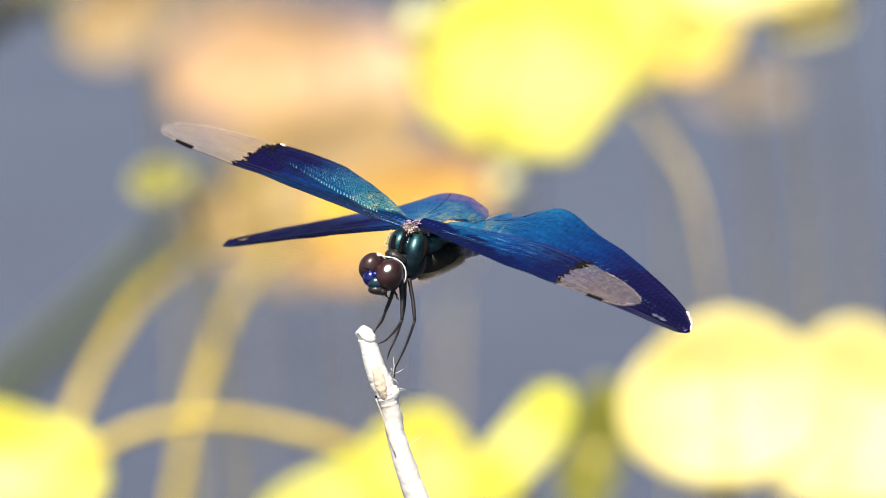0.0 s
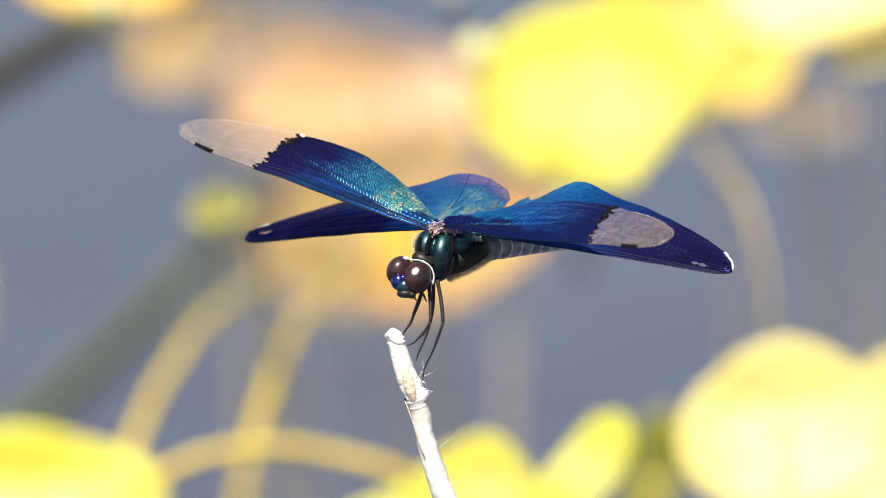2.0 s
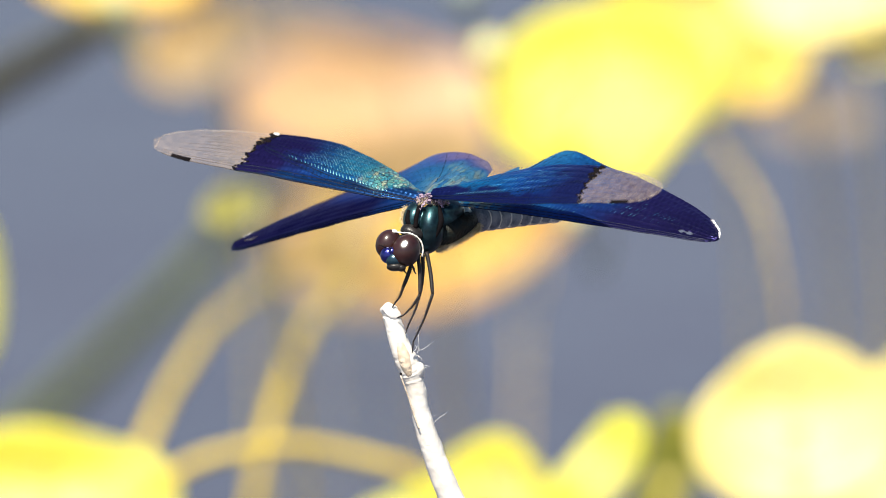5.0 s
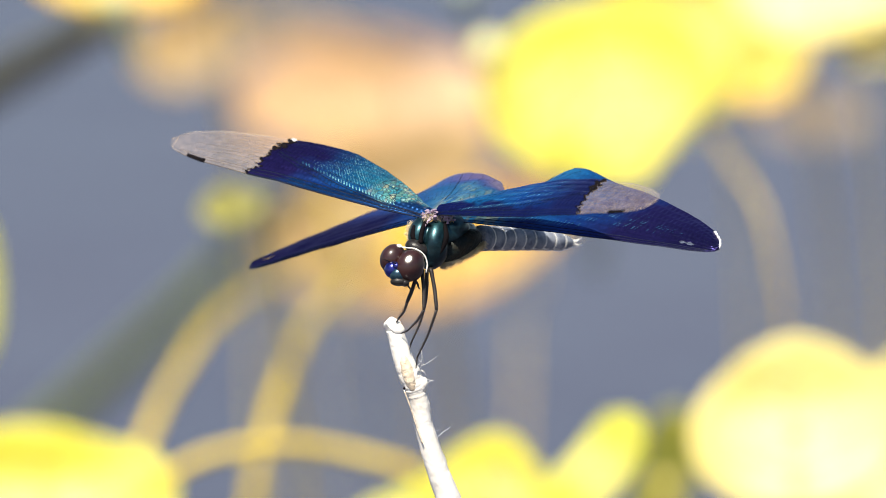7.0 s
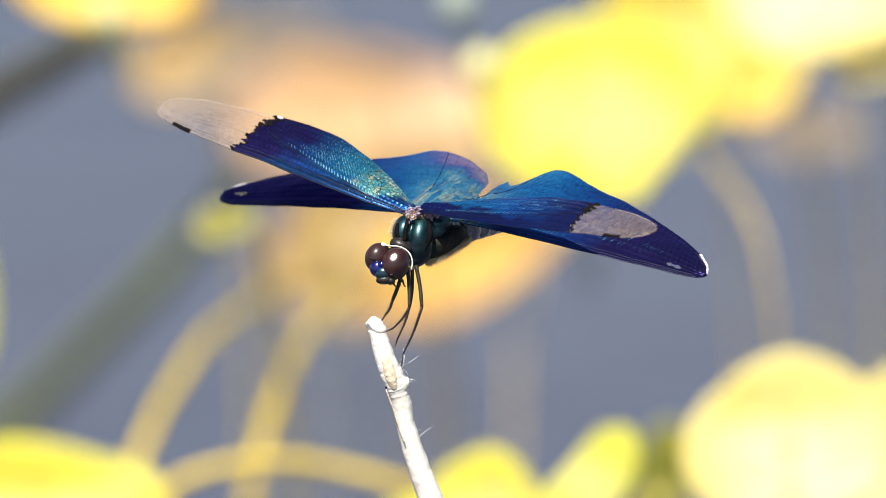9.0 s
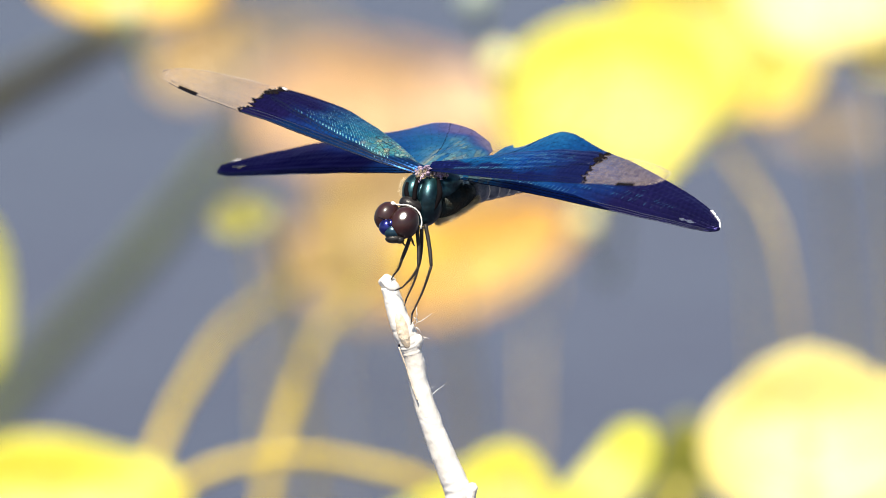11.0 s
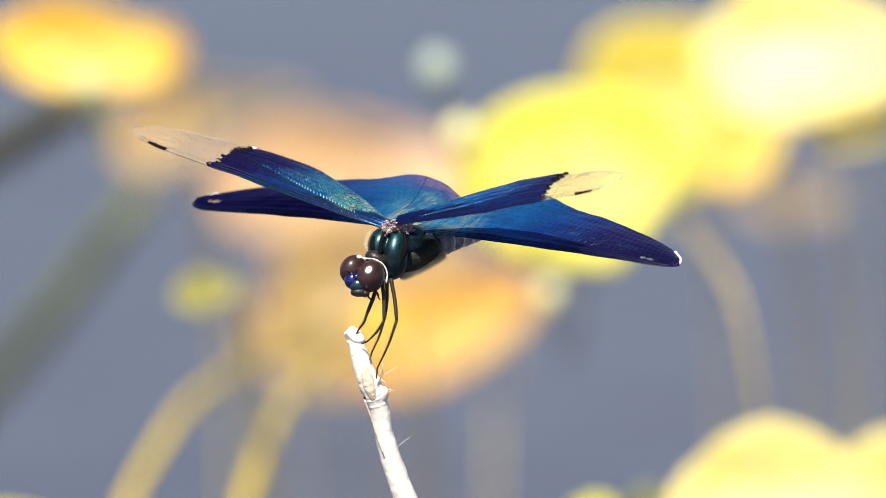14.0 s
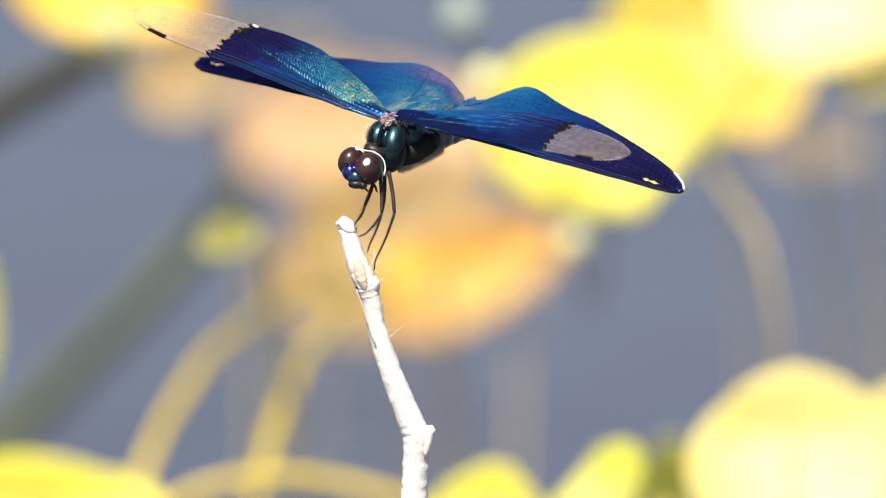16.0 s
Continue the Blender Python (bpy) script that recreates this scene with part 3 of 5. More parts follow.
for base, n, reach in (((3.4, -0.5, -4.9), 7, 1.5), ((4.1, -0.4, -7.4), 3, 0.8), ((5.2, 0, -14.6), 2, 2.2)):
    for k in range(n):
        bm = bmesh.new()
        q = [Vector(base) + Vector((rnd.uniform(-.5, .1), 0, rnd.uniform(-.7, .7)))]
        d = Vector((rnd.uniform(0.2, 1), rnd.uniform(-0.4, 0.4), rnd.uniform(-0.5, 0.9)))
        for j in range(6):
            q.append(q[-1] + d * reach / 6)
            d = d + Vector((rnd.uniform(-.5, .5), rnd.uniform(-.4, .4), rnd.uniform(-.5, .5)))
        tube(bm, [p * MM for p in q], [0.032 * MM] * 6 + [0.015 * MM], 5)
        part("fibre", bm, M["rim"], perch)


# ---------------------------------------------------------------- the dragonfly
fly = thing("dragonfly", "blue-black metallic dragonfly with clear forewing tips, perched on the stem", "dragonfly")


def V(x, y, z):
    return Vector((x, y, z)) * MM


# head
bm = bmesh.new()
ellipsoid(bm, V(-4.6, -2.9, -6.2), (1.9 * MM, 1.7 * MM, 1.9 * MM), None, 0.04)
head = part("head", bm, M["black"], fly)
head.location = V(0.3, 0, -0.07)
across = Vector((0.76, -0.53, -0.33))
for c, r in ((V(-5.95, -3.0, -5.45), (1.55, 1.8, 1.88)), (V(-3.8, -4.25, -6.35), (1.75, 1.86, 2.12))):
    bm = bmesh.new()
    ellipsoid(bm, c, [q * MM for q in r], along(across, (0.3, 0.2, 0.9)), 0.0, 56, 40)
    if c.x < -0.005:
        part("eye", bm, M["eye"], head, "large dark red-brown compound eye")
        continue
    glint_dir = Vector((-0.10, -0.907, 0.408))        # flattened midway between sun and camera, to spread the sun's highlight
    flat = max((v.co - c).dot(glint_dir) for v in bm.verts) * 0.958
    for v in bm.verts:
        over = (v.co - c).dot(glint_dir) - flat
        if over > 0:
            v.co -= glint_dir * over * 0.85
    part("eye", bm, M["eye"], head, "large dark red-brown compound eye")
bm = bmesh.new()
ellipsoid(bm, V(-6.0, -4.3, -6.85), (1.05 * MM, 0.95 * MM, 1.1 * MM), None, 0.05, 24, 18)
ellipsoid(bm, V(-5.5, -4.75, -6.4), (0.65 * MM, 0.6 * MM, 0.55 * MM), None, 0.05, 18, 12)
part("forehead", bm, M["frons"], head, "glossy metallic deep blue forehead")
bm = bmesh.new()
ellipsoid(bm, V(-5.3, -4.6, -7.5), (1.15 * MM, 0.95 * MM, 1.0 * MM), None, 0.06, 24, 16)
part("face", bm, M["clypeus"], head, "teal metallic face plate")
bm = bmesh.new()
ellipsoid(bm, V(-5.2, -4.8, -8.35), (1.15 * MM, 0.8 * MM, 0.6 * MM), None, 0.08, 20, 12)
ellipsoid(bm, V(-4.45, -4.9, -8.5), (0.6 * MM, 0.6 * MM, 0.5 * MM), None, 0.08, 16, 10)
part("jaw", bm, M["black"], head)
bm = bmesh.new()
tube(bm, smooth_line([V(-5.4, -3.6, -3.8), V(-4.5, -4.0, -4.05), V(-3.2, -4.2, -4.2), V(-2.05, -4.0, -4.95), V(-1.62, -3.9, -6.2), V(-1.8, -3.8, -7.2)], 24), [0.2 * MM, 0.28 * MM, 0.24 * MM] + [(0.07 + 0.06 * (k * 37 % 5) / 4) * MM for k in range(17)] + [0.1 * MM] * 4, 8)
part("eye_rim", bm, M["rim"], head, "pale rim behind the eye")
for s in (0, 1):
    bm = bmesh.new()
    tube(bm, [V(-6.3 + 0.9 * s, -4.9, -5.9 - 0.3 * s), V(-6.9 + 1.0 * s, -5.8, -5.6 - 0.3 * s), V(-7.2 + 1.0 * s, -6.6, -5.5 - 0.3 * s)], [0.09 * MM, 0.05 * MM, 0.02 * MM], 6)
    part("antenna", bm, M["black"], head)

# thorax
REAR = Vector((0.62, 0.78, 0.05)).normalized()
bm = bmesh.new()
ellipsoid(bm, V(1.5, 2.2, -2.35), (5.2 * MM, 2.2 * MM, 1.9 * MM), along(REAR, (0.1, -0.15, 1)), 0.03)
ellipsoid(bm, V(-0.7, -0.6, -4.6), (2.0 * MM, 2.2 * MM, 2.5 * MM), Euler((0, radians(25), 0)).to_matrix(), 0.05)
ellipsoid(bm, V(-0.3, 0.3, -4.3), (1.9 * MM, 2.0 * MM, 1.8 * MM), Euler((0, radians(-30), 0)).to_matrix(), 0.05)
for c, r, tip in ((V(-2.4, -1.0, -2.1), (1.25, 1.5, 2.0), 24), (V(-0.4, -1.2, -2.9), (1.55, 1.6, 2.5), 20)):
    ellipsoid(bm, c, [q * MM for q in r], Euler((radians(-14), radians(tip), radians(20))).to_matrix(), 0.04, 30, 20)
ellipsoid(bm, V(1.9, 1.6, -1.3), (2.4 * MM, 2.0 * MM, 1.4 * MM), along(REAR, (0.1, -0.15, 1)), 0.05)
thorax = part("thorax", bm, M["thorax"], fly, "dark teal-green metallic thorax")
blend = thorax.modifiers.new("one shell", "REMESH")     # the plates grow together into one shell
blend.mode, blend.voxel_size, blend.use_smooth_shade = "VOXEL", 0.00011, True
ease = thorax.modifiers.new("ease", "SMOOTH")
ease.factor, ease.iterations = 0.5, 30
bm = bmesh.new()      # the flank slopes back to the abdomen
ellipsoid(bm, V(2.2, 1.7, -3.95), (4.1 * MM, 1.9 * MM, 1.7 * MM), along((0.78, 0.50, 0.40), (-0.4, 0, 1)), 0.06, 40, 26)
part("flank", bm, M["flank"], thorax, "dark greenish-brown downy flank")
bm = bmesh.new()
ellipsoid(bm, V(-2.7, -2.3, -4.2), (1.5 * MM, 1.2 * MM, 1.0 * MM), Euler((0, radians(24), 0)).to_matrix(), 0.12, 20, 14)
part("collar", bm, M["black"], thorax)
bm = bmesh.new()
tube(bm, smooth_line([V(-1.5, -1.9, -0.7), V(-2.0, -2.8, -2.1), V(-2.2, -2.9, -3.6)], 12), 0.3 * MM, 8)
part("ridge", bm, M["stigma"], thorax)
for a, c, e in ((V(0.9, -1.75, -0.9), V(1.0, -2.1, -3.0), V(0.2, -2.3, -5.0)), (V(-3.0, -2.0, -1.3), V(-3.1, -2.15, -2.6), V(-2.9, -2.35, -3.4))):
    bm = bmesh.new()
    tube(bm, smooth_line([a, c, e], 14), [(0.16 + 0.24 * math.sin(math.pi * k / 13)) * MM for k in range(14)], 8)
    part("seam", bm, M["stigma"], thorax)
bm = bmesh.new()
rnd = random.Random(8)
for k in range(190):
    x = rnd.uniform(-1.9, 2.1)
    c = V(x, x * 0.3 + rnd.uniform(-2.2, 1.4), 0.2 + rnd.uniform(-0.9, 0.5) - abs(x) * 0.12)
    r = rnd.uniform(0.10, 0.28)
    ellipsoid(bm, c, (r * MM, r * MM * 1.2, r * MM * 0.7), None, 0.2, 10, 7, 900)
for k in range(46):      # two pale ridges that run down from the wing roots
    t = rnd.random()
    c = V(-0.9 - 0.75 * t, -1.9 - 0.7 * t, -0.3 - 1.1 * t) if k % 2 else V(1.0 + 0.3 * t, -1.9 - 0.3 * t, -0.2 - 1.0 * t)
    r = rnd.uniform(0.08, 0.2) * (1 - 0.5 * t)
    ellipsoid(bm, c + V(rnd.uniform(-.15, .15), 0, 0), (r * MM, r * MM, r * MM), None, 0.2, 8, 6, 900)
part("wing_root", bm, M["sclerite"], thorax, "mauve-grey wing root plates")
bm = bmesh.new()
for k in range(2400):
    t = rnd.random()
    if k % 8 == 0:
        p, d = Vector((-3.2 - 0.5 * math.sin(3 * t) + rnd.uniform(-.2, .3), -0.8, -1.0 - 2.8 * t)), Vector((-0.8, -0.3, 0.6))
    elif k % 8 < 7:
        p, d = Vector((0.2 + 5.6 * t, -0.2 + 3.4 * t, -6.6 + 2.75 * t - 0.3 * math.sin(3.1 * t) + rnd.uniform(0.0, 0.7))), Vector((0.6, -0.3, -0.8))
    else:
        p, d = Vector((-2.0 + 4 * t, -2.4 + 2 * t, -0.5 + rnd.uniform(-.5, .6))), Vector((0, -0.7, 0.5))
    d = (d + Vector((rnd.uniform(-.5, .5), rnd.uniform(-.5, .5), rnd.uniform(-.5, .5)))).normalized() * rnd.uniform(0.4, 0.85) * (1.1 if 0 < k % 8 < 7 else 0.65)
    tube(bm, [p * MM, (p + d * 0.6) * MM, (p + d + Vector((0, 0, 0.1))) * MM], [0.02 * MM, 0.015 * MM, 0.006 * MM], 3)
tagged(part("fur", bm, M["hair"], thorax, "short pale fur"), kind="stuff")

# abdomen: ten rings, hinged at the thorax
HIP = V(3.6, 4.0, -2.9)
spine = smooth_line([V(0, 0, 0), V(4.4, 5.5, -0.3), V(8.9, 11, -0.7), V(13.4, 16.5, -1.3)], 61)
girth = lambda x: (1.62 - 0.62 * x + 0.1 * math.sin(x * 3.1)) * (1 if x < 0.9 else 1 - 4.5 * (x - 0.9)) * MM
for k in range(10):
    bm = bmesh.new()
    pts, rad = [], []
    for j in range(7):
        x = k * 6 + j
        pts.append(spine[x])
        rad.append(girth(x / 60) * (0.6 if k == 0 else 1.0) * (0.90, 1.0, 1.04, 1.05, 1.04, 1.06, 0.97)[j])
    tube(bm, pts, rad, 20)
    if k == 0:
        abdomen = part("abdomen", bm, M["flank"], fly, "slate-blue bloomed abdomen")
        abdomen.location = HIP
    else:
        part("ring", bm, M["abdomen"], abdomen)
        bm = bmesh.new()
        tube(bm, [pts[5], pts[6]], [rad[5] * 1.02, rad[6] * 1.04], 20)
        part("band", bm, M["rim"], abdomen)
        bm = bmesh.new()
        tube(bm, [Vector(p) + V(-0.1, -1.0, -1.28) * (r / (1.6 * MM)) for p, r in zip(pts, rad)], [0.16 * MM] * 7, 6)
        part("side_fold", bm, M["rim"], abdomen)
for s in (-1, 1):
    bm = bmesh.new()
    tube(bm, [Vector(spine[-1]), Vector(spine[-1]) + V(0.7, 0.8, -0.1 + 0.3 * s), Vector(spine[-1]) + V(1.3, 1.5, 0.1 + 0.4 * s)], [0.24 * MM, 0.16 * MM, 0.05 * MM], 8)
    part("clasper", bm, M["rim"], abdomen)

# legs: hip, knee, foot
legs = []
LEGS = [((-2.6, -2.9, -7.2), (-3.9, -3.4, -11.1), (-4.95, -2.7, -13.1), (-5.3, -2.9, -13.7)),
        ((-2.0, -2.6, -7.0), (-1.75, -3.6, -12.0), (-3.8, -3.2, -14.6), (-4.7, -3.1, -15.0)),
        ((-1.4, -1.6, -7.0), (-1.65, -1.2, -11.5), (-3.3, -1.4, -16.0), (-3.6, -2.3, -17.0)),
        ((-0.9, -2.0, -6.7), (-0.15, -3.2, -12.0), (-2.6, -2.6, -18.0), (-2.75, -2.4, -19.4)),
        ((-2.9, -1.6, -6.6), (-4.4, -1.0, -8.2), (-3.6, -1.2, -9.2), (-3.3, -1.3, -9.4)),
        ((-1.9, -3.0, -6.9), (-2.9, -4.2, -8.2), (-2.4, -4.0, -9.2), (-2.2, -3.9, -9.4))]
for hip, knee, foot, toe in LEGS:
    bm = bmesh.new()
    h, k, f, e = (Vector(q) * MM for q in (hip, knee, foot, toe))
    tube(bm, smooth_line([h, h.lerp(k, 0.5) + V(0.12, 0, 0), k], 12), [0.30 * MM, 0.28 * MM] + [0.25 * MM] * 8 + [0.22 * MM, 0.2 * MM], 10)
    leg = part("leg", bm, M["leg"], fly)
    legs.append((leg, h))
    bm = bmesh.new()
    tube(bm, smooth_line([k, k.lerp(f, 0.5) + V(0.15, 0, -0.1), f], 10), [0.19 * MM - 0.010 * MM * i for i in range(10)], 8)
    part("shin", bm, M["leg"], leg)
    bm = bmesh.new()
    tube(bm, [f, f.lerp(e, 0.6), e], [0.12 * MM, 0.1 * MM, 0.05 * MM], 6)
    part("foot", bm, M["leg"], leg)
    bm = bmesh.new()
    for j in range(7):
        p = k.lerp(f, 0.08 + j * 0.12)
        tube(bm, [p, p + V(0.2, -0.2, -0.25), p + V(0.3, -0.3, -0.5)], [0.02 * MM, 0.015 * MM, 0.006 * MM], 4)
        tube(bm, [p, p + V(-0.22, -0.1, -0.2), p + V(-0.35, -0.1, -0.45)], [0.02 * MM, 0.015 * MM, 0.006 * MM], 4)
    part("bristle_fringe", bm, M["leg"], leg)

# wings: u runs from root to tip, s from the leading (0) to the trailing edge (1)
# outlines in mm, left wing then right wing: the worn wings of this insect are not quite alike
FORE = dict(length=38.5, camber=1.1, lobe=0.0, droop=(0.45, 0.47), bow=(0.24, -0.05),
            lead=(((0, 0), (5, -0.26), (6, -0.35), (14, -0.14), (18, 0.24), (22, 0.55), (26, 0.6), (30, 0.9), (33, 1.25), (35.5, 1.85), (37, 2.48), (37.9, 3.13), (38.35, 3.81), (38.5, 4.5)),
                  ((0, 0), (5, 0), (6, -0.03), (14, -0.06), (18, 0.16), (22, 0.61), (26, 0.92), (30, 1.54), (33, 1.62), (35.5, 1.98), (37, 2.54), (37.9, 3.16), (38.35, 3.81), (38.5, 4.5))),
            trail=(((0, 2.2), (1, 2.74), (2, 3.34), (3, 4.14), (6, 6.18), (10, 8.5), (11, 8.87), (15, 10.53), (17, 10.85), (20, 11.02), (24.5, 10.52), (30, 9.71), (34, 8.87), (36, 7.9), (36.4, 7.74), (37.6, 6.69), (38.3, 5.48), (38.5, 4.5)),
                   ((0, 2.05), (1, 2.76), (2, 3.52), (3, 4.3), (6, 6.32), (10, 8.28), (11, 8.58), (15, 9.76), (17, 9.87), (20, 10.05), (24.5, 9.61), (30, 8.87), (34, 7.93), (36, 6.95), (36.4, 6.87), (37.6, 6.08), (38.3, 5.06), (38.5, 4.19))))
HIND = dict(length=35.6, camber=1.0, lobe=1.0, droop=(3.10, 0.64), bow=(-0.04, 0.29),
            lead=(((0, 0), (6, 0.03), (12, 0.1), (13, 0.1), (20, 0.0), (27, -0.3), (32, -0.5), (34.4, 0.45), (35.3, 1.5), (35.6, 2.9)),
                  ((0, 0), (6, 0.29), (12, 0.42), (13, 0.43), (20, 0.65), (27, 1.0), (32, 1.3), (34.4, 1.7), (35.3, 2.3), (35.6, 2.9))),
            trail=(((0, 11.38), (0.4, 14.05), (1.5, 15.22), (3, 15.33), (4, 15.59), (8, 15.97), (11.4, 16.33), (13, 16.21), (15, 16), (19, 15.18), (20, 14.92), (25, 12.7), (30, 9.5), (33, 7.4), (35, 4.94), (35.6, 3.06)),
                   ((0, 10.71), (0.4, 13.25), (1.5, 14.43), (3, 14.63), (4, 14.92), (4.2, 14.5), (4.5, 13.7), (5, 13.2), (6, 12.8), (7, 13.2), (8, 14.0), (9, 14.95), (10, 15.8), (11.4, 16.04), (13, 16.04), (15, 15.79), (19, 14.9), (20, 14.63), (25, 12.29), (30, 9.56), (33, 7.37), (35, 4.82), (35.6, 2.88))))


def edge(table, u):
    return float(np.interp(u, [q[0] for q in table], [q[1] for q in table]))


MAIN = (0.0, 0.05, 0.11, 0.2, 0.31, 0.43, 0.56, 0.7, 0.85, 1.0)
CELL = 0.72


def wing_point(w, side, u, s, lift=0.0, flat=False):
    a, b = edge(w["lead"][side > 0], u), edge(w["trail"][side > 0], u)
    v = a + (b - a) * s
    x = u / w["length"]
    fold = 0.05 * math.sin(s * 26) * math.exp(-3.5 * s)
    z = w["camber"] * (math.sin(math.pi * min(1, s * 0.8 + 0.1)) - 0.3) * (1 - 0.45 * x) + fold - w["droop"][side > 0] * max(x, 0.0) ** 1.2 + w["bow"][side > 0] * 4 * x * (1 - x) + 0.1 * noise.noise(Vector((u * 0.25, v * 0.4, 3)))
    if w["lobe"]:       # the broad root of a hindwing bows up and its inner corner bends down
        if side > 0:
            rise = 1.4 * math.exp(-((u - 10.5) / 3.6) ** 2) - 1.7 * math.exp(-((u - 2.5) / 3.2) ** 2) - 0.23 * (1 - max(x, 0.0)) + 0.05 * math.exp(-((u - 9) / 5) ** 2) - 0.31 * math.exp(-(u / 3) ** 2)
        else:
            rise = 1.17 * math.exp(-((u - 9) / 5) ** 2) - 1.6 * math.exp(-(max(u, 0.0) / 2.5) ** 2) - 0.33 * (1 - max(x, 0.0)) - 0.18 * math.exp(-(u / 3) ** 2) - 2.6 * math.exp(-((u + 1.9) / 1.4) ** 2)
        z += s * s * rise
    if not flat:        # each cell of the film is a shallow dimple between its veins
        k = max((i for i in range(len(MAIN) - 1) if MAIN[i] <= s), default=0)
        q = math.sin(math.pi * (s - MAIN[k]) / (MAIN[k + 1] - MAIN[k]))
        z -= q * (0.045 + (0.3 if k < 3 else 1.0) * (0.03 + 0.03 * noise.noise(Vector((u * 0.9, k * 3.7, 1)))) * math.cos(math.tau * (u / CELL + k * 0.27)))
    return Vector((u, v, side * (z + lift))) * MM


def border(s, side=-1):
    """Where the dark film of a forewing gives way to the clear tip: a ragged line."""
    return (25.6 - 1.0 * s if side < 0 else 26.5 - 3.2 * s) + 0.7 * noise.noise(Vector((s * 7, 1.3, 0))) + 1.0 * noise.noise(Vector((s * 23, 4.1, 0))) + (0.9 * noise.noise(Vector((s * 40, 9.1, 0))) if s > 0.55 else 0.0) - 1.1 * math.exp(-((s - 0.9) / 0.045) ** 2)


def film(w, side, u_of, nu, ns, gap=None):
    bm = bmesh.new()
    rows = []
    for i in range(nu + 1):
        rows.append([bm.verts.new(wing_point(w, side, u_of(i / nu, j / ns), j / ns)) for j in range(ns + 1)])
    for i in range(nu):
        for j in range(ns):
            if not (gap and gap(u_of((i + 0.5) / nu, (j + 0.5) / ns), (j + 0.5) / ns)):
                bm.faces.new((rows[i][j], rows[i + 1][j], rows[i + 1][j + 1], rows[i][j + 1]))
    return bm


ARCH = ((0, 0.12), (4, 0.15), (8, 0.19), (12, 0.24), (16, 0.31), (20, 0.41), (23, 0.53), (26, 0.72), (40, 0.95))


def arch(q):
    """A long vein that arches from the root to the rear of a forewing's border; q runs from it (0) to the trailing edge (1)."""
    return lambda u: edge(ARCH, u) + (1 - edge(ARCH, u)) * q


def level(s):
    return lambda u: s


def vein(bm, w, side, curve, lo, hi, r, n=40):
    tube(bm, [wing_point(w, side, lo + (hi - lo) * i / n, min(curve(lo + (hi - lo) * i / n), 1.0), 0.0, True) for i in range(n + 1)], r * MM, 4)


def rungs(bm, w, side, s0, s1, lo, hi, step, r, rnd):
    u = lo
    while u < hi:
        a, b = s0(u), s1(u)
        tube(bm, [wing_point(w, side, u, a, 0.0, True), wing_point(w, side, u + 0.06, (a + b) / 2, 0.02, True), wing_point(w, side, u + 0.1, b, 0.0, True)], r * MM, 3)
        u += rnd.uniform(0.85, 1.15) * step


def fore_net(side, hi):
    """A forewing's dark veins: the front bundle with its rungs, the double arched vein and the fan behind it."""
    w, bm, rnd = FORE, bmesh.new(), random.Random(5 + side)
    fine = 1.0 if side < 0 else 0.55
    for s, r in ((0.0, 0.10), (0.055, 0.06), (0.12, 0.085), (1.0, 0.03)):
        vein(bm, w, side, level(s), 0.2, hi(s), r * fine)
    for q, r in ((-0.16, 0.05), (-0.05, 0.075), (0.0, 0.035), (0.14, 0.035), (0.3, 0.02), (0.46, 0.02), (0.62, 0.02), (0.78, 0.02), (0.9, 0.015)):
        vein(bm, w, side, arch(q), 0.6 if q < 0.1 else 5.5, 24.0, r * fine)
    rungs(bm, w, side, level(0.0), level(0.055), 2.0, 24.0, 1.25, 0.026, rnd)
    rungs(bm, w, side, level(0.055), level(0.12), 2.6, 24.0, 1.25, 0.026 * fine, rnd)
    rungs(bm, w, side, arch(-0.16), arch(-0.05), 7.0, 20.0, 0.62, 0.03, rnd)
    # the slanting triangle that bounds the small root cells
    for a, b in (((5.2, 0.27), (8.6, 0.62)), ((8.6, 0.62), (7.4, 1.0)), ((5.2, 0.27), (6.0, 0.62)), ((6.0, 0.62), (8.6, 0.62))):
        tube(bm, [wing_point(w, side, a[0] + (b[0] - a[0]) * k / 6, a[1] + (b[1] - a[1]) * k / 6, 0.01, True) for k in range(7)], 0.035 * fine * MM, 4)
    return bm


def tip_net(side, lo):
    """The clear tip's veins: long faint ones that leave the border, and the double front edge."""
    w, bm, rnd = FORE, bmesh.new(), random.Random(9 + side)
    for s, r in ((0.0, 0.06), (0.06, 0.03), (0.11, 0.03)):
        vein(bm, w, side, level(s), lo(s), 36.5, r)
    for k in range(9):
        s = 0.2 + 0.085 * k
        vein(bm, w, side, (lambda z: lambda u: z + 0.02 * math.sin(u * 0.5))(s), lo(s), lo(s) + rnd.uniform(7.0, 11.5) * (1 - abs(s - 0.45)), 0.018)
    rungs(bm, w, side, level(0.0), level(0.06), 26.5, 32.0, 0.8, 0.025, rnd)
    for k in range(8):
        s = 0.15 + 0.1 * k
        rungs(bm, w, side, level(s), level(s + 0.1), lo(s) + 0.4, min(lo(s) + 10.5, 36.5), 0.75, 0.011, rnd)
    return bm


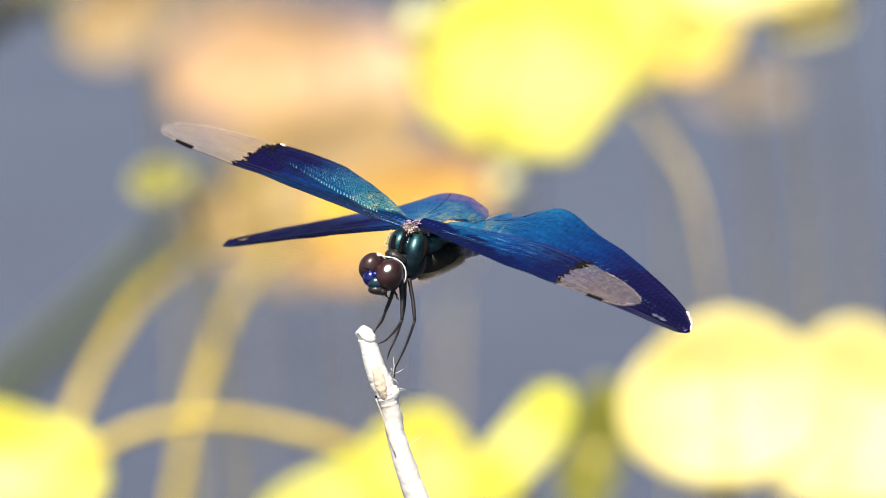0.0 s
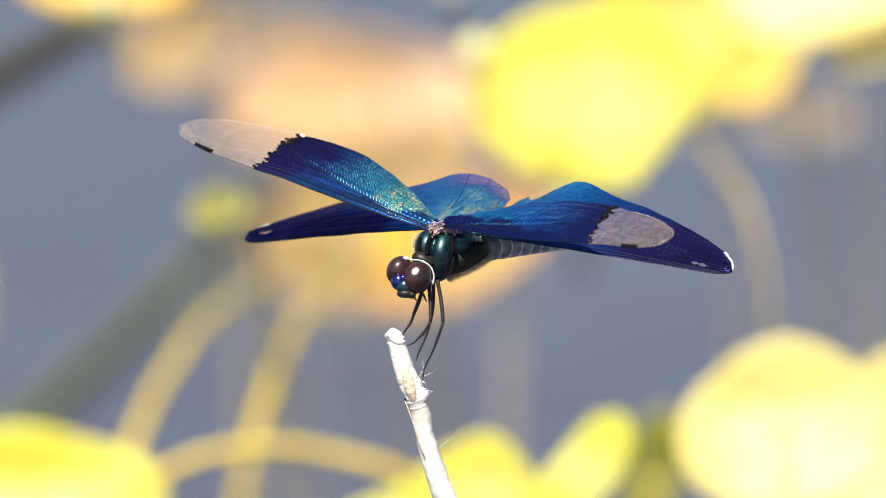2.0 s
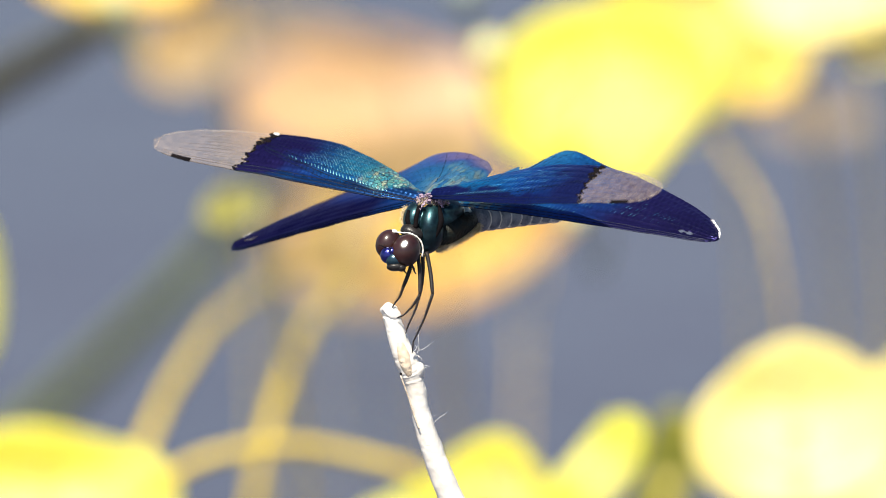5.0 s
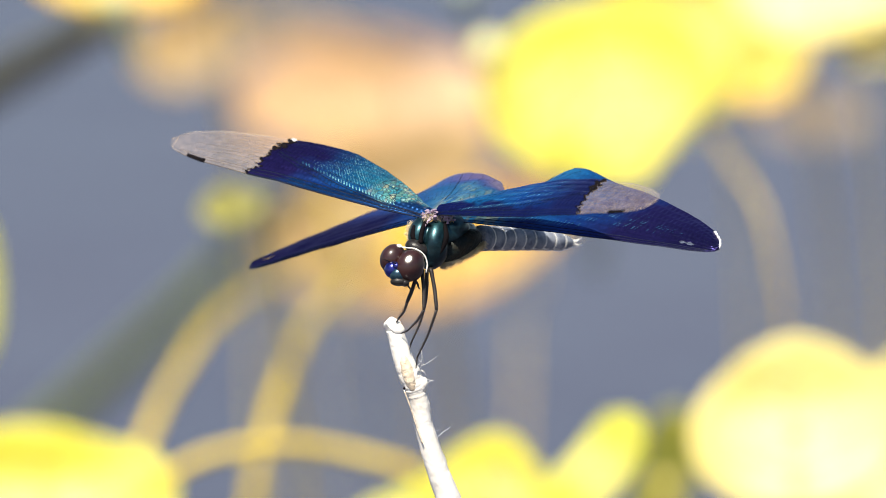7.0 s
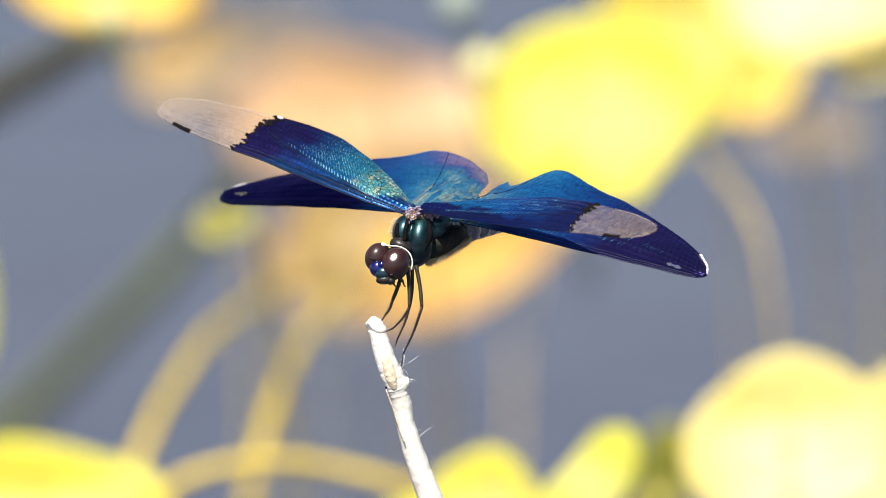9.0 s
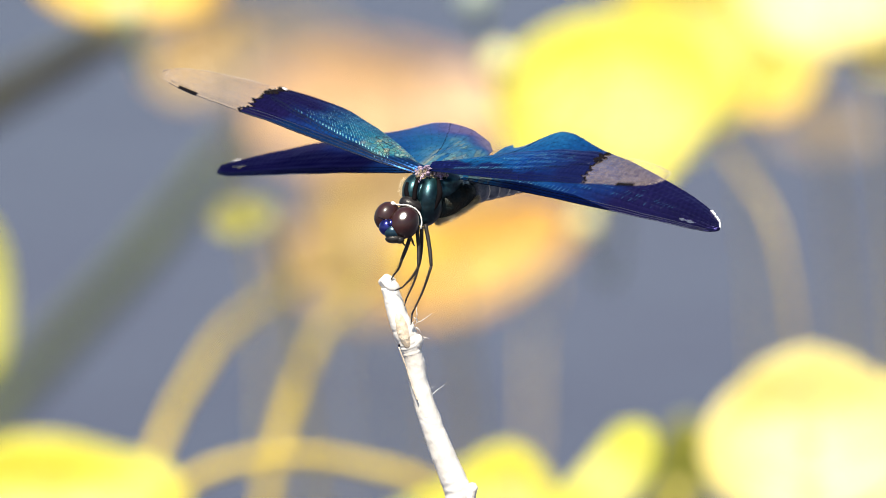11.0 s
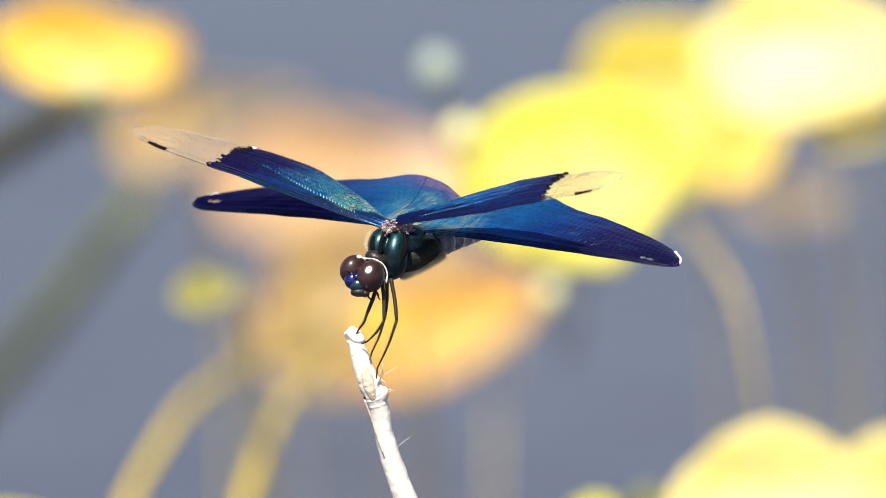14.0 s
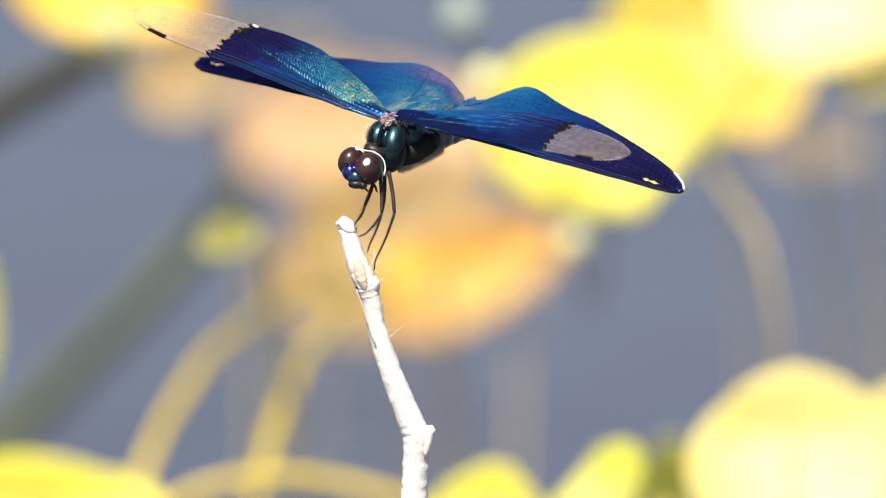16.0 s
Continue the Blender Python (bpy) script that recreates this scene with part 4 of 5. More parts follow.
def hind_net(side, root):
    """A hindwing's veins: the front bundle, long veins, and on the broad root a fan that runs to the rear edge."""
    w, bm, rnd = HIND, bmesh.new(), random.Random(9 + side)
    for s, r in ((0.0, 0.07), (0.035, 0.04), (0.075, 0.05), (0.2, 0.02), (0.3, 0.02), (0.42, 0.02), (0.56, 0.02), (0.7, 0.02), (0.85, 0.015)):
        vein(bm, w, side, level(s), root(s) + 0.3, w["length"] - 0.4 - 1.5 * (s - 0.5) ** 2, r)
    rungs(bm, w, side, level(0.0), level(0.035), 1.5, 32.0, 1.3, 0.03, rnd)
    for k in range(11):
        a, b = (max(0.6 + 0.75 * k, root(0.35) + 0.2), 0.34 + 0.01 * k), (max(2.2 + 1.9 * k, root(1.0) + 0.2), 1.0)
        line = [(a[0] + (b[0] - a[0]) * q, a[1] + (b[1] - a[1]) * q ** 0.8) for q in (j / 14 for j in range(15))]
        tube(bm, [wing_point(w, side, u, s, 0.01, True) for u, s in line], (0.055 if k == 3 else 0.014) * MM, 4)
    return bm


def ticks(w, side, seed, rows):
    """Short ribs that stand across the film beside the long veins, its highlights painted in their bright colour: rows
    of (s from, s to, u from, u to, thickness, share kept, slant).
    """
    bm = bmesh.new()
    rnd = random.Random(seed)
    for s0, s1, u, reach, thick, share, slant in rows:
        start, snug = u, 0.02 if thick < 0.025 else 0.2
        while u < reach:
            x = (u - start) / (reach - start)
            swell = thick * (0.35 + 0.65 * math.sin(math.pi * min(1.0, 0.15 + 0.85 * x)))
            lo, hi = s0(u), min(s1(u), 0.99)
            a, b = lo + (hi - lo) * rnd.uniform(0.0, snug), hi - (hi - lo) * rnd.uniform(0.0, snug)
            if rnd.random() < share:
                tube(bm, [wing_point(w, side, u + slant * q, a + (b - a) * q, 0.03) for q in (0, 0.5, 1)], swell * rnd.uniform(0.7, 1.2) * MM, 4)
            u += rnd.uniform(0.46, 0.54)
    return bm


def thin(ob, t):
    m = ob.modifiers.new("thickness", "SOLIDIFY")
    m.thickness, m.offset = t * MM, 0.0


def forewing(side, mat):
    w = FORE
    wing = part("forewing", film(w, side, lambda x, s: border(s, side) * x, 190, 72), mat, fly, "iridescent teal to violet-blue forewing")
    thin(wing, 0.05)
    tip = part("clear_tip", film(w, side, lambda x, s: border(s, side) + (w["length"] - border(s, side)) * math.sin(x * math.pi / 2), 50, 72), M["clear"], wing, "clear greyish wing tip")
    part("venation", fore_net(side, lambda s: border(s, side)), M["vein"], wing)
    part("tip_venation", tip_net(side, lambda s: border(s, side)), M["pale_vein"], wing)
    bm = bmesh.new()
    for k in range(46):
        s = k / 45
        r = (0.10 + 0.10 * abs(noise.noise(Vector((k * 1.7, 0, side)))) + (0.14 if s > 0.6 else 0.02)) * MM
        ellipsoid(bm, wing_point(w, side, border(s, side) + 0.35 * noise.noise(Vector((k * 2.3, 5, 0))), s), (r * 1.5, r, r * 0.7), None, 0.1, 8, 6, 900)
    if side < 0:
        chip = bmesh.new()
        ellipsoid(chip, wing_point(w, side, border(0.97, side) - 0.2, 0.985), (0.5 * MM, 0.3 * MM, 0.2 * MM), None, 0.3, 12, 8, 900)
        part("frayed_edge", chip, M["fray"], wing, "pale frayed corner of the dark film")
    part("dark_border", bm, M["stigma"], wing, "black beaded border of the dark film")
    rim = bmesh.new()
    lap = [wing_point(w, side, 26.5 + 11.6 * math.sin(k / 24 * math.pi / 2), 1.0, 0.0, True) for k in range(25)] + [wing_point(w, side, 38.1 - 2.4 * k / 8, 0.0, 0.0, True) for k in range(1, 9)]
    tube(rim, lap, [0.03 * MM] * len(lap), 5)
    part("tip_edge", rim, M["tip_rim"], wing, "fine pale rim of the clear tip")
    if side < 0:
        # one bright row of beads behind the arched vein, then slanting ribs that meet in chevrons from row to row
        rows = [(arch(0.005), arch(0.09), 5.0, 20.0, 0.075, 0.97, 0.3), (level(0.06), level(0.11), 3.0, 10.0, 0.035, 0.5, 0.15)]
        for k, (q, far) in enumerate(((0.13, 18.5), (0.27, 17.0), (0.41, 16.0), (0.55, 15.5), (0.69, 16.0), (0.83, 15.0))):
            rows.append((arch(q), arch(q + 0.145), 7.6 + 0.2 * k, far, 0.024 - 0.001 * k, 0.96, 1.0 if k % 2 else 0.8))
    else:
        rows = [(arch(-0.02), arch(0.08), 4.0, 19.0, 0.026, 0.85, 0.2)]
        for k, q in enumerate((0.16, 0.34, 0.52, 0.70)):
            rows.append((arch(q), arch(q + 0.16), 8.0 + k, 21.0 - k, 0.013, 0.75, 0.7))
    part("ribbing", ticks(w, side, 21 + side, rows), M["tick" if side < 0 else "blue_tick"], wing, "fine cross ribs with painted glints")
    bm = bmesh.new()
    ring = [(-0.015, 0.06), (0.0, 0.06), (0.015, 0.06), (0.03, 0.06), (0.045, 0.06), (0.058, 0.06)]
    ring += [(s, -h) for s, h in ring[::-1]]
    rows = [[bm.verts.new(wing_point(w, side, 32.2 + 2.8 * i / 8, s, h)) for s, h in ring] for i in range(9)]
    for a, b in zip(rows, rows[1:]):
        for k in range(12):
            bm.faces.new((a[k], a[(k + 1) % 12], b[(k + 1) % 12], b[k]))
    bm.faces.new(rows[0])
    bm.faces.new(rows[-1][::-1])
    part("wing_mark", bm, M["stigma"], wing, "black cell near the wing tip")
    return wing


def hindwing(side, mat):
    w = HIND
    ragged = side > 0

    def root(s):        # the inner margin; worn back on one side
        return float(np.interp(s, (0.0, 0.12, 0.27, 0.42, 1.0), (-0.6, -0.6, 0.6, 3.5, 3.9))) if ragged else -2.8 * math.sin(math.pi * s) ** 0.8

    def gap(u, s):
        hole = ((u - (31.3 if ragged else 32.0)) / 1.15) ** 2 + ((s - (0.20 if ragged else 0.30)) / (0.038 + 0.02 * math.sin(u * 5))) ** 2 < 1
        chip = s > 0.9 and 33.2 < u < 34.6 and noise.noise(Vector((u * 3, s * 20, 0))) > 0
        return hole or chip

    wing = part("hindwing", film(w, side, lambda x, s: root(s) + (w["length"] - root(s)) * (0.35 * x + 0.65 * math.sin(x * math.pi / 2)), 230, 72, gap), mat, fly, "broad iridescent blue to violet-black hindwing")
    thin(wing, 0.05)
    part("venation", hind_net(side, root), M["vein"], wing)
    if side > 0:
        rows = [(level(0.10), level(0.19), 6.0, 17.0, 0.03, 0.9, 0.3), (level(0.24), level(0.34), 15.0, 28.0, 0.014, 0.6, 0.5), (level(0.36), level(0.46), 17.0, 30.0, 0.014, 0.55, 0.5), (level(0.5), level(0.58), 14.0, 26.0, 0.012, 0.4, 0.5)]
    else:
        rows = [(level(0.3), level(0.35), 8.0, 14.0, 0.014, 0.4, 0.3)]
    part("ribbing", ticks(w, side, 31 + side, rows), M["blue_tick"], wing, "fine cross ribs with painted glints")
    bm = bmesh.new()
    for u in (33.0, 33.4, 34.0, 34.5, 34.9) if side > 0 else (34.3, 34.8):
        tube(bm, [wing_point(w, side, u, 0.97), wing_point(w, side, u + 0.3, 1.0, 0.1), wing_point(w, side, u + 0.7, 1.0, 0.15)], [0.12 * MM, (0.2 if side > 0 else 0.1) * MM, 0.05 * MM], 5)
    part("frayed_edge", bm, M["fray"], wing, "pale frayed edge of the wing tip")
    return wing


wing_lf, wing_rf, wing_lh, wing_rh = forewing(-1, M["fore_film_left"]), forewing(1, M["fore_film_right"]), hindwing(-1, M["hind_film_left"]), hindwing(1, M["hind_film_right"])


# ---------------------------------------------------------------- what moves
# how far the insect rocks on its legs, in degrees
ROCK = ((0.0, 3.6), (0.2, 3.2), (0.3, 1.6), (0.5, -3.0), (1.0, -3.3), (1.5, -1.4), (2.0, 0.0), (2.5, -0.9), (3.0, -2.0), (3.5, -1.7), (4.0, -2.0), (6.5, -1.8), (7.0, 0.0), (7.5, 1.5), (8.0, 0.6), (8.5, 3.7), (9.0, -2.2), (11.5, -1.7), (12.0, 2.0), (12.5, 2.3), (13.0, -1.3), (13.5, 0.2), (13.9, 2.5), (14.0, -0.7), (14.5, 0.5), (15.0, 6.8), (15.5, 1.7), (16.0, 0.7))


def motions():
    # the thick stalk behind sways from its foot in the wind
    walk(green_stalk, [(t, pose(-0.22, 1.0, -0.02, 0, sway, 0)) for t, sway in (
        (0.0, 2.3), (2.0, 1.6), (4.0, 1.0), (7.0, 2.0), (8.5, 0.2), (9.0, 0.3), (11.5, -1.3), (13.0, 0.2), (14.0, -3.0), (15.0, 0.1), (16.0, 0.0))])
    # the stem sways in the wind and the insect rides on it
    walk(perch, [(t, pose(a, b, c)) for t, a, b, c in (
        (0.00, -0.0025, -0.0050, 0.3860),
        (0.20, 0.0010, -0.0057, 0.3829),
        (0.30, -0.0020, -0.0049, 0.3866),
        (0.50, -0.0078, -0.0034, 0.3935),
        (0.70, -0.0093, -0.0034, 0.3934),
        (0.80, -0.0084, -0.0038, 0.3915),
        (1.00, -0.0092, -0.0035, 0.3928),
        (1.20, -0.0052, -0.0043, 0.3894),
        (1.30, -0.0044, -0.0045, 0.3883),
        (1.50, -0.0067, -0.0042, 0.3899),
        (1.70, -0.0051, -0.0046, 0.3878),
        (1.80, -0.0042, -0.0048, 0.3871),
        (2.00, -0.0063, -0.0043, 0.3892),
        (2.20, -0.0077, -0.0042, 0.3900),
        (2.30, -0.0069, -0.0043, 0.3894),
        (2.50, -0.0074, -0.0041, 0.3902),
        (2.70, -0.0051, -0.0046, 0.3880),
        (2.80, -0.0051, -0.0046, 0.3878),
        (3.00, -0.0084, -0.0038, 0.3917),
        (3.20, -0.0057, -0.0045, 0.3882),
        (3.30, -0.0073, -0.0044, 0.3890),
        (3.50, -0.0081, -0.0040, 0.3910),
        (3.70, -0.0066, -0.0041, 0.3905),
        (3.80, -0.0088, -0.0038, 0.3917),
        (4.00, -0.0079, -0.0038, 0.3920),
        (6.50, -0.0096, -0.0036, 0.3927),
        (6.70, -0.0078, -0.0037, 0.3921),
        (6.80, -0.0084, -0.0038, 0.3918),
        (7.00, -0.0079, -0.0041, 0.3903),
        (7.20, -0.0073, -0.0038, 0.3918),
        (7.30, -0.0071, -0.0039, 0.3914),
        (7.50, -0.0070, -0.0044, 0.3891),
        (7.70, -0.0095, -0.0037, 0.3923),
        (7.80, -0.0090, -0.0037, 0.3922),
        (8.00, -0.0071, -0.0043, 0.3893),
        (8.20, -0.0051, -0.0051, 0.3856),
        (8.30, -0.0046, -0.0052, 0.3851),
        (8.50, -0.0048, -0.0050, 0.3859),
        (8.70, -0.0062, -0.0043, 0.3896),
        (8.80, -0.0082, -0.0039, 0.3911),
        (9.00, -0.0094, -0.0037, 0.3924),
        (11.50, -0.0106, -0.0027, 0.3972),
        (11.70, -0.0109, -0.0027, 0.3969),
        (11.80, -0.0091, -0.0028, 0.3966),
        (12.00, -0.0054, -0.0035, 0.3930),
        (12.20, -0.0059, -0.0045, 0.3886),
        (12.30, -0.0079, -0.0039, 0.3910),
        (12.40, -0.0083, -0.0030, 0.3957),
        (12.50, -0.0071, -0.0033, 0.3941),
        (12.60, -0.0034, -0.0045, 0.3883),
        (12.70, -0.0022, -0.0051, 0.3856),
        (12.80, -0.0076, -0.0038, 0.3917),
        (13.00, -0.0122, -0.0027, 0.3969),
        (13.20, -0.0060, -0.0035, 0.3929),
        (13.30, -0.0092, -0.0029, 0.3957),
        (13.50, -0.0085, -0.0029, 0.3960),
        (13.70, -0.0046, -0.0041, 0.3902),
        (13.80, -0.0046, -0.0042, 0.3893),
        (13.90, -0.0115, -0.0032, 0.3983),
        (14.00, -0.0096, -0.0021, 0.3996),
        (14.10, -0.0089, -0.0021, 0.3994),
        (14.20, -0.0138, -0.0011, 0.4043),
        (14.30, -0.0175, -0.0011, 0.4046),
        (14.40, -0.0126, -0.0025, 0.3977),
        (14.50, -0.0083, -0.0031, 0.3948),
        (14.70, -0.0121, -0.0020, 0.4001),
        (14.80, -0.0115, -0.0028, 0.3965),
        (15.00, -0.0031, -0.0042, 0.3895),
        (15.20, -0.0040, -0.0035, 0.3931),
        (15.30, -0.0041, -0.0037, 0.3919),
        (15.40, -0.0065, -0.0030, 0.3954),
        (15.50, -0.0088, -0.0026, 0.3976),
        (15.70, -0.0031, -0.0037, 0.3923),
        (15.80, -0.0015, -0.0041, 0.3904),
        (15.90, -0.0066, -0.0024, 0.3984),
        (16.00, -0.0137, -0.0007, 0.4066),
    )])
    walk(fly, [(t, pose(a, b, c, -12, d)) for t, a, b, c, d in (
        (0.00, 0.0042, -0.0002, 0.3990, 3.6),
        (0.20, 0.0074, -0.0009, 0.3958, 3.2),
        (0.30, 0.0043, 0.0000, 0.3996, 1.6),
        (0.50, -0.0017, 0.0015, 0.4065, -3.0),
        (0.70, -0.0033, 0.0015, 0.4066, -3.1),
        (0.80, -0.0025, 0.0010, 0.4048, -3.2),
        (1.00, -0.0035, 0.0013, 0.4063, -3.3),
        (1.20, 0.0008, 0.0006, 0.4027, -2.6),
        (1.30, 0.0016, 0.0003, 0.4016, -2.2),
        (1.50, -0.0004, 0.0007, 0.4031, -1.4),
        (1.70, 0.0012, 0.0002, 0.4010, -0.8),
        (1.80, 0.0020, 0.0001, 0.4003, -0.6),
        (2.00, -0.0001, 0.0005, 0.4024, 0.0),
        (2.20, -0.0017, 0.0007, 0.4033, -0.4),
        (2.30, -0.0010, 0.0006, 0.4027, -0.5),
        (2.50, -0.0015, 0.0007, 0.4035, -0.9),
        (2.70, 0.0006, 0.0003, 0.4014, -1.3),
        (2.80, 0.0005, 0.0002, 0.4013, -1.6),
        (3.00, -0.0028, 0.0011, 0.4052, -2.0),
        (3.20, -0.0002, 0.0003, 0.4017, -1.9),
        (3.30, -0.0018, 0.0005, 0.4025, -1.8),
        (3.50, -0.0027, 0.0009, 0.4044, -1.7),
        (3.70, -0.0013, 0.0008, 0.4039, -1.8),
        (3.80, -0.0036, 0.0011, 0.4051, -1.9),
        (4.00, -0.0026, 0.0011, 0.4055, -2.0),
        (6.50, -0.0045, 0.0013, 0.4062, -1.8),
        (6.70, -0.0026, 0.0012, 0.4055, -1.1),
        (6.80, -0.0031, 0.0011, 0.4052, -0.7),
        (7.00, -0.0024, 0.0008, 0.4036, 0.0),
        (7.20, -0.0018, 0.0011, 0.4051, 0.6),
        (7.30, -0.0016, 0.0010, 0.4048, 0.9),
        (7.50, -0.0015, 0.0005, 0.4024, 1.5),
        (7.70, -0.0038, 0.0012, 0.4056, 1.1),
        (7.80, -0.0032, 0.0012, 0.4056, 0.9),
        (8.00, -0.0011, 0.0006, 0.4025, 0.6),
        (8.20, 0.0011, -0.0002, 0.3988, 1.8),
        (8.30, 0.0018, -0.0003, 0.3983, 2.4),
        (8.50, 0.0017, -0.0002, 0.3991, 3.7),
        (8.70, -0.0000, 0.0006, 0.4030, 1.3),
        (8.80, -0.0021, 0.0010, 0.4045, 0.2),
        (9.00, -0.0037, 0.0012, 0.4060, -2.2),
        (11.50, -0.0050, 0.0022, 0.4105, -1.7),
        (11.70, -0.0051, 0.0022, 0.4104, -0.2),
        (11.80, -0.0031, 0.0021, 0.4100, 0.5),
        (12.00, 0.0009, 0.0013, 0.4060, 2.0),
        (12.20, 0.0007, 0.0003, 0.4013, 2.1),
        (12.30, -0.0013, 0.0008, 0.4038, 2.2),
        (12.40, -0.0017, 0.0018, 0.4085, 2.2),
        (12.50, -0.0005, 0.0015, 0.4069, 2.3),
        (12.60, 0.0036, 0.0002, 0.4009, 1.6),
        (12.70, 0.0051, -0.0005, 0.3981, 0.9),
        (12.80, -0.0000, 0.0008, 0.4039, 0.2),
        (13.00, -0.0065, 0.0021, 0.4101, -1.3),
        (13.20, 0.0002, 0.0013, 0.4060, -0.7),
        (13.30, -0.0030, 0.0018, 0.4087, -0.4),
        (13.50, -0.0026, 0.0019, 0.4092, 0.2),
        (13.70, 0.0023, 0.0006, 0.4028, -0.2),
        (13.80, 0.0018, 0.0004, 0.4021, -0.4),
        (13.90, -0.0047, 0.0015, 0.4103, 2.5),
        (14.00, -0.0042, 0.0027, 0.4128, -0.7),
        (14.10, -0.0033, 0.0027, 0.4127, -0.5),
        (14.20, -0.0082, 0.0037, 0.4176, -0.2),
        (14.30, -0.0118, 0.0037, 0.4178, 0.0),
        (14.40, -0.0063, 0.0022, 0.4106, 0.2),
        (14.50, -0.0017, 0.0015, 0.4073, 0.5),
        (14.70, -0.0051, 0.0026, 0.4125, 3.0),
        (14.80, -0.0044, 0.0019, 0.4087, 4.3),
        (15.00, 0.0044, 0.0004, 0.4014, 6.8),
        (15.20, 0.0031, 0.0012, 0.4054, 4.8),
        (15.30, 0.0029, 0.0009, 0.4043, 3.7),
        (15.40, 0.0003, 0.0017, 0.4080, 2.7),
        (15.50, -0.0021, 0.0022, 0.4102, 1.7),
        (15.70, 0.0034, 0.0011, 0.4051, 1.3),
        (15.80, 0.0049, 0.0007, 0.4032, 1.1),
        (15.90, -0.0002, 0.0024, 0.4112, 0.9),
        (16.00, -0.0074, 0.0041, 0.4194, 0.7),
    )])
    for leg, hip in legs:       # the feet keep hold of the stem while the body rocks
        walk(leg, [(t, Matrix.Translation(hip) @ pose(0, 0, 0, 0, -0.9 * d, 0) @ Matrix.Translation(-hip)) for t, d in ROCK])
    walk(wing_lf, [(t, pose(-0.00134, -0.00060, -0.00054, a, b, c)) for t, a, b, c in (
        (0.00, 159.9, -15.2, 156.0),
        (0.20, 159.9, -15.2, 156.0),
        (0.50, 148.1, -29.2, 163.0),
        (1.00, 146.3, -23.2, 161.9),
        (1.50, 149.3, -19.6, 160.3),
        (2.00, 149.9, -17.4, 159.2),
        (2.50, 148.6, -14.2, 158.8),
        (3.00, 148.8, -14.3, 159.8),
        (3.50, 149.5, -11.3, 160.4),
        (4.00, 151.0, -10.5, 160.7),
        (6.50, 151.5, -11.9, 159.9),
        (7.00, 151.3, -12.5, 156.9),
        (7.50, 153.5, -11.2, 156.9),
        (8.00, 150.7, -14.2, 157.8),
        (8.50, 152.0, -14.2, 154.7),
        (9.00, 150.8, -20.8, 160.2),
        (11.50, 160.6, -19.9, 161.3),
        (11.70, 155.1, -21.1, 156.6),
        (12.00, 160.5, -17.8, 158.9),
        (12.30, 159.6, -27.3, 154.6),
        (12.40, 152.8, -20.5, 157.5),
        (12.50, 151.3, -17.4, 155.8),
        (12.60, 157.7, -19.9, 151.6),
        (12.70, 152.5, -31.7, 159.5),
        (12.80, 143.9, -38.2, 153.8),
        (13.00, 148.2, -30.4, 160.7),
        (13.30, 157.3, -22.1, 158.1),
        (13.50, 161.3, -16.1, 158.2),
        (13.70, 165.6, -11.2, 155.2),
        (13.90, 153.5, -15.0, 156.2),
        (14.00, 162.8, -18.9, 159.5),
        (14.30, 144.4, -20.3, 155.6),
        (14.50, 150.8, -28.5, 157.8),
        (15.00, 151.6, -23.8, 154.5),
        (15.50, 145.8, -25.4, 156.5),
        (16.00, 152.4, -18.5, 159.9),
    )])
    walk(wing_rf, [(t, pose(-0.00026, -0.00159, 0.00001, a, b, c)) for t, a, b, c in (
        (0.00, 12.7, 13.1, -50.4),
        (0.20, 12.7, 13.1, -50.4),
        (0.50, 19.4, 3.4, -43.1),
        (1.00, 30.5, 8.7, -46.0),
        (1.50, 30.7, 9.6, -47.6),
        (2.00, 29.4, 5.1, -49.0),
        (2.50, 30.0, 5.6, -49.0),
        (3.00, 30.9, 5.7, -48.3),
        (3.50, 31.6, 3.1, -48.5),
        (4.00, 28.1, 3.1, -48.4),
        (6.50, 31.2, 1.9, -48.0),
        (7.00, 29.0, 0.4, -51.1),
        (7.50, 26.1, -1.8, -51.8),
        (8.00, 23.0, 2.1, -50.5),
        (8.50, 23.5, 2.5, -53.4),
        (9.00, 19.4, 7.2, -47.1),
        (11.50, 24.1, 3.2, -46.1),
        (11.70, 28.8, -1.1, -49.7),
        (12.00, 22.2, 3.5, -47.9),
        (12.30, 25.4, -2.4, -48.9),
        (12.50, 20.4, 4.8, -50.7),
        (12.70, 13.6, 1.7, -50.0),
        (12.80, 12.7, 6.9, -47.4),
        (13.00, 24.2, 0.2, -47.4),
        (13.30, 28.6, -2.5, -49.7),
        (13.50, 23.6, 5.7, -50.6),
        (13.70, 9.9, 19.4, -56.6),
        (13.90, 11.0, 12.4, -53.3),
        (14.00, 26.1, -5.4, -48.4),
        (14.50, 28.7, 4.2, -50.5),
        (15.00, 15.8, 5.8, -53.9),
        (15.50, 26.7, 3.4, -49.6),
        (16.00, 19.6, 8.7, -47.7),
    )])
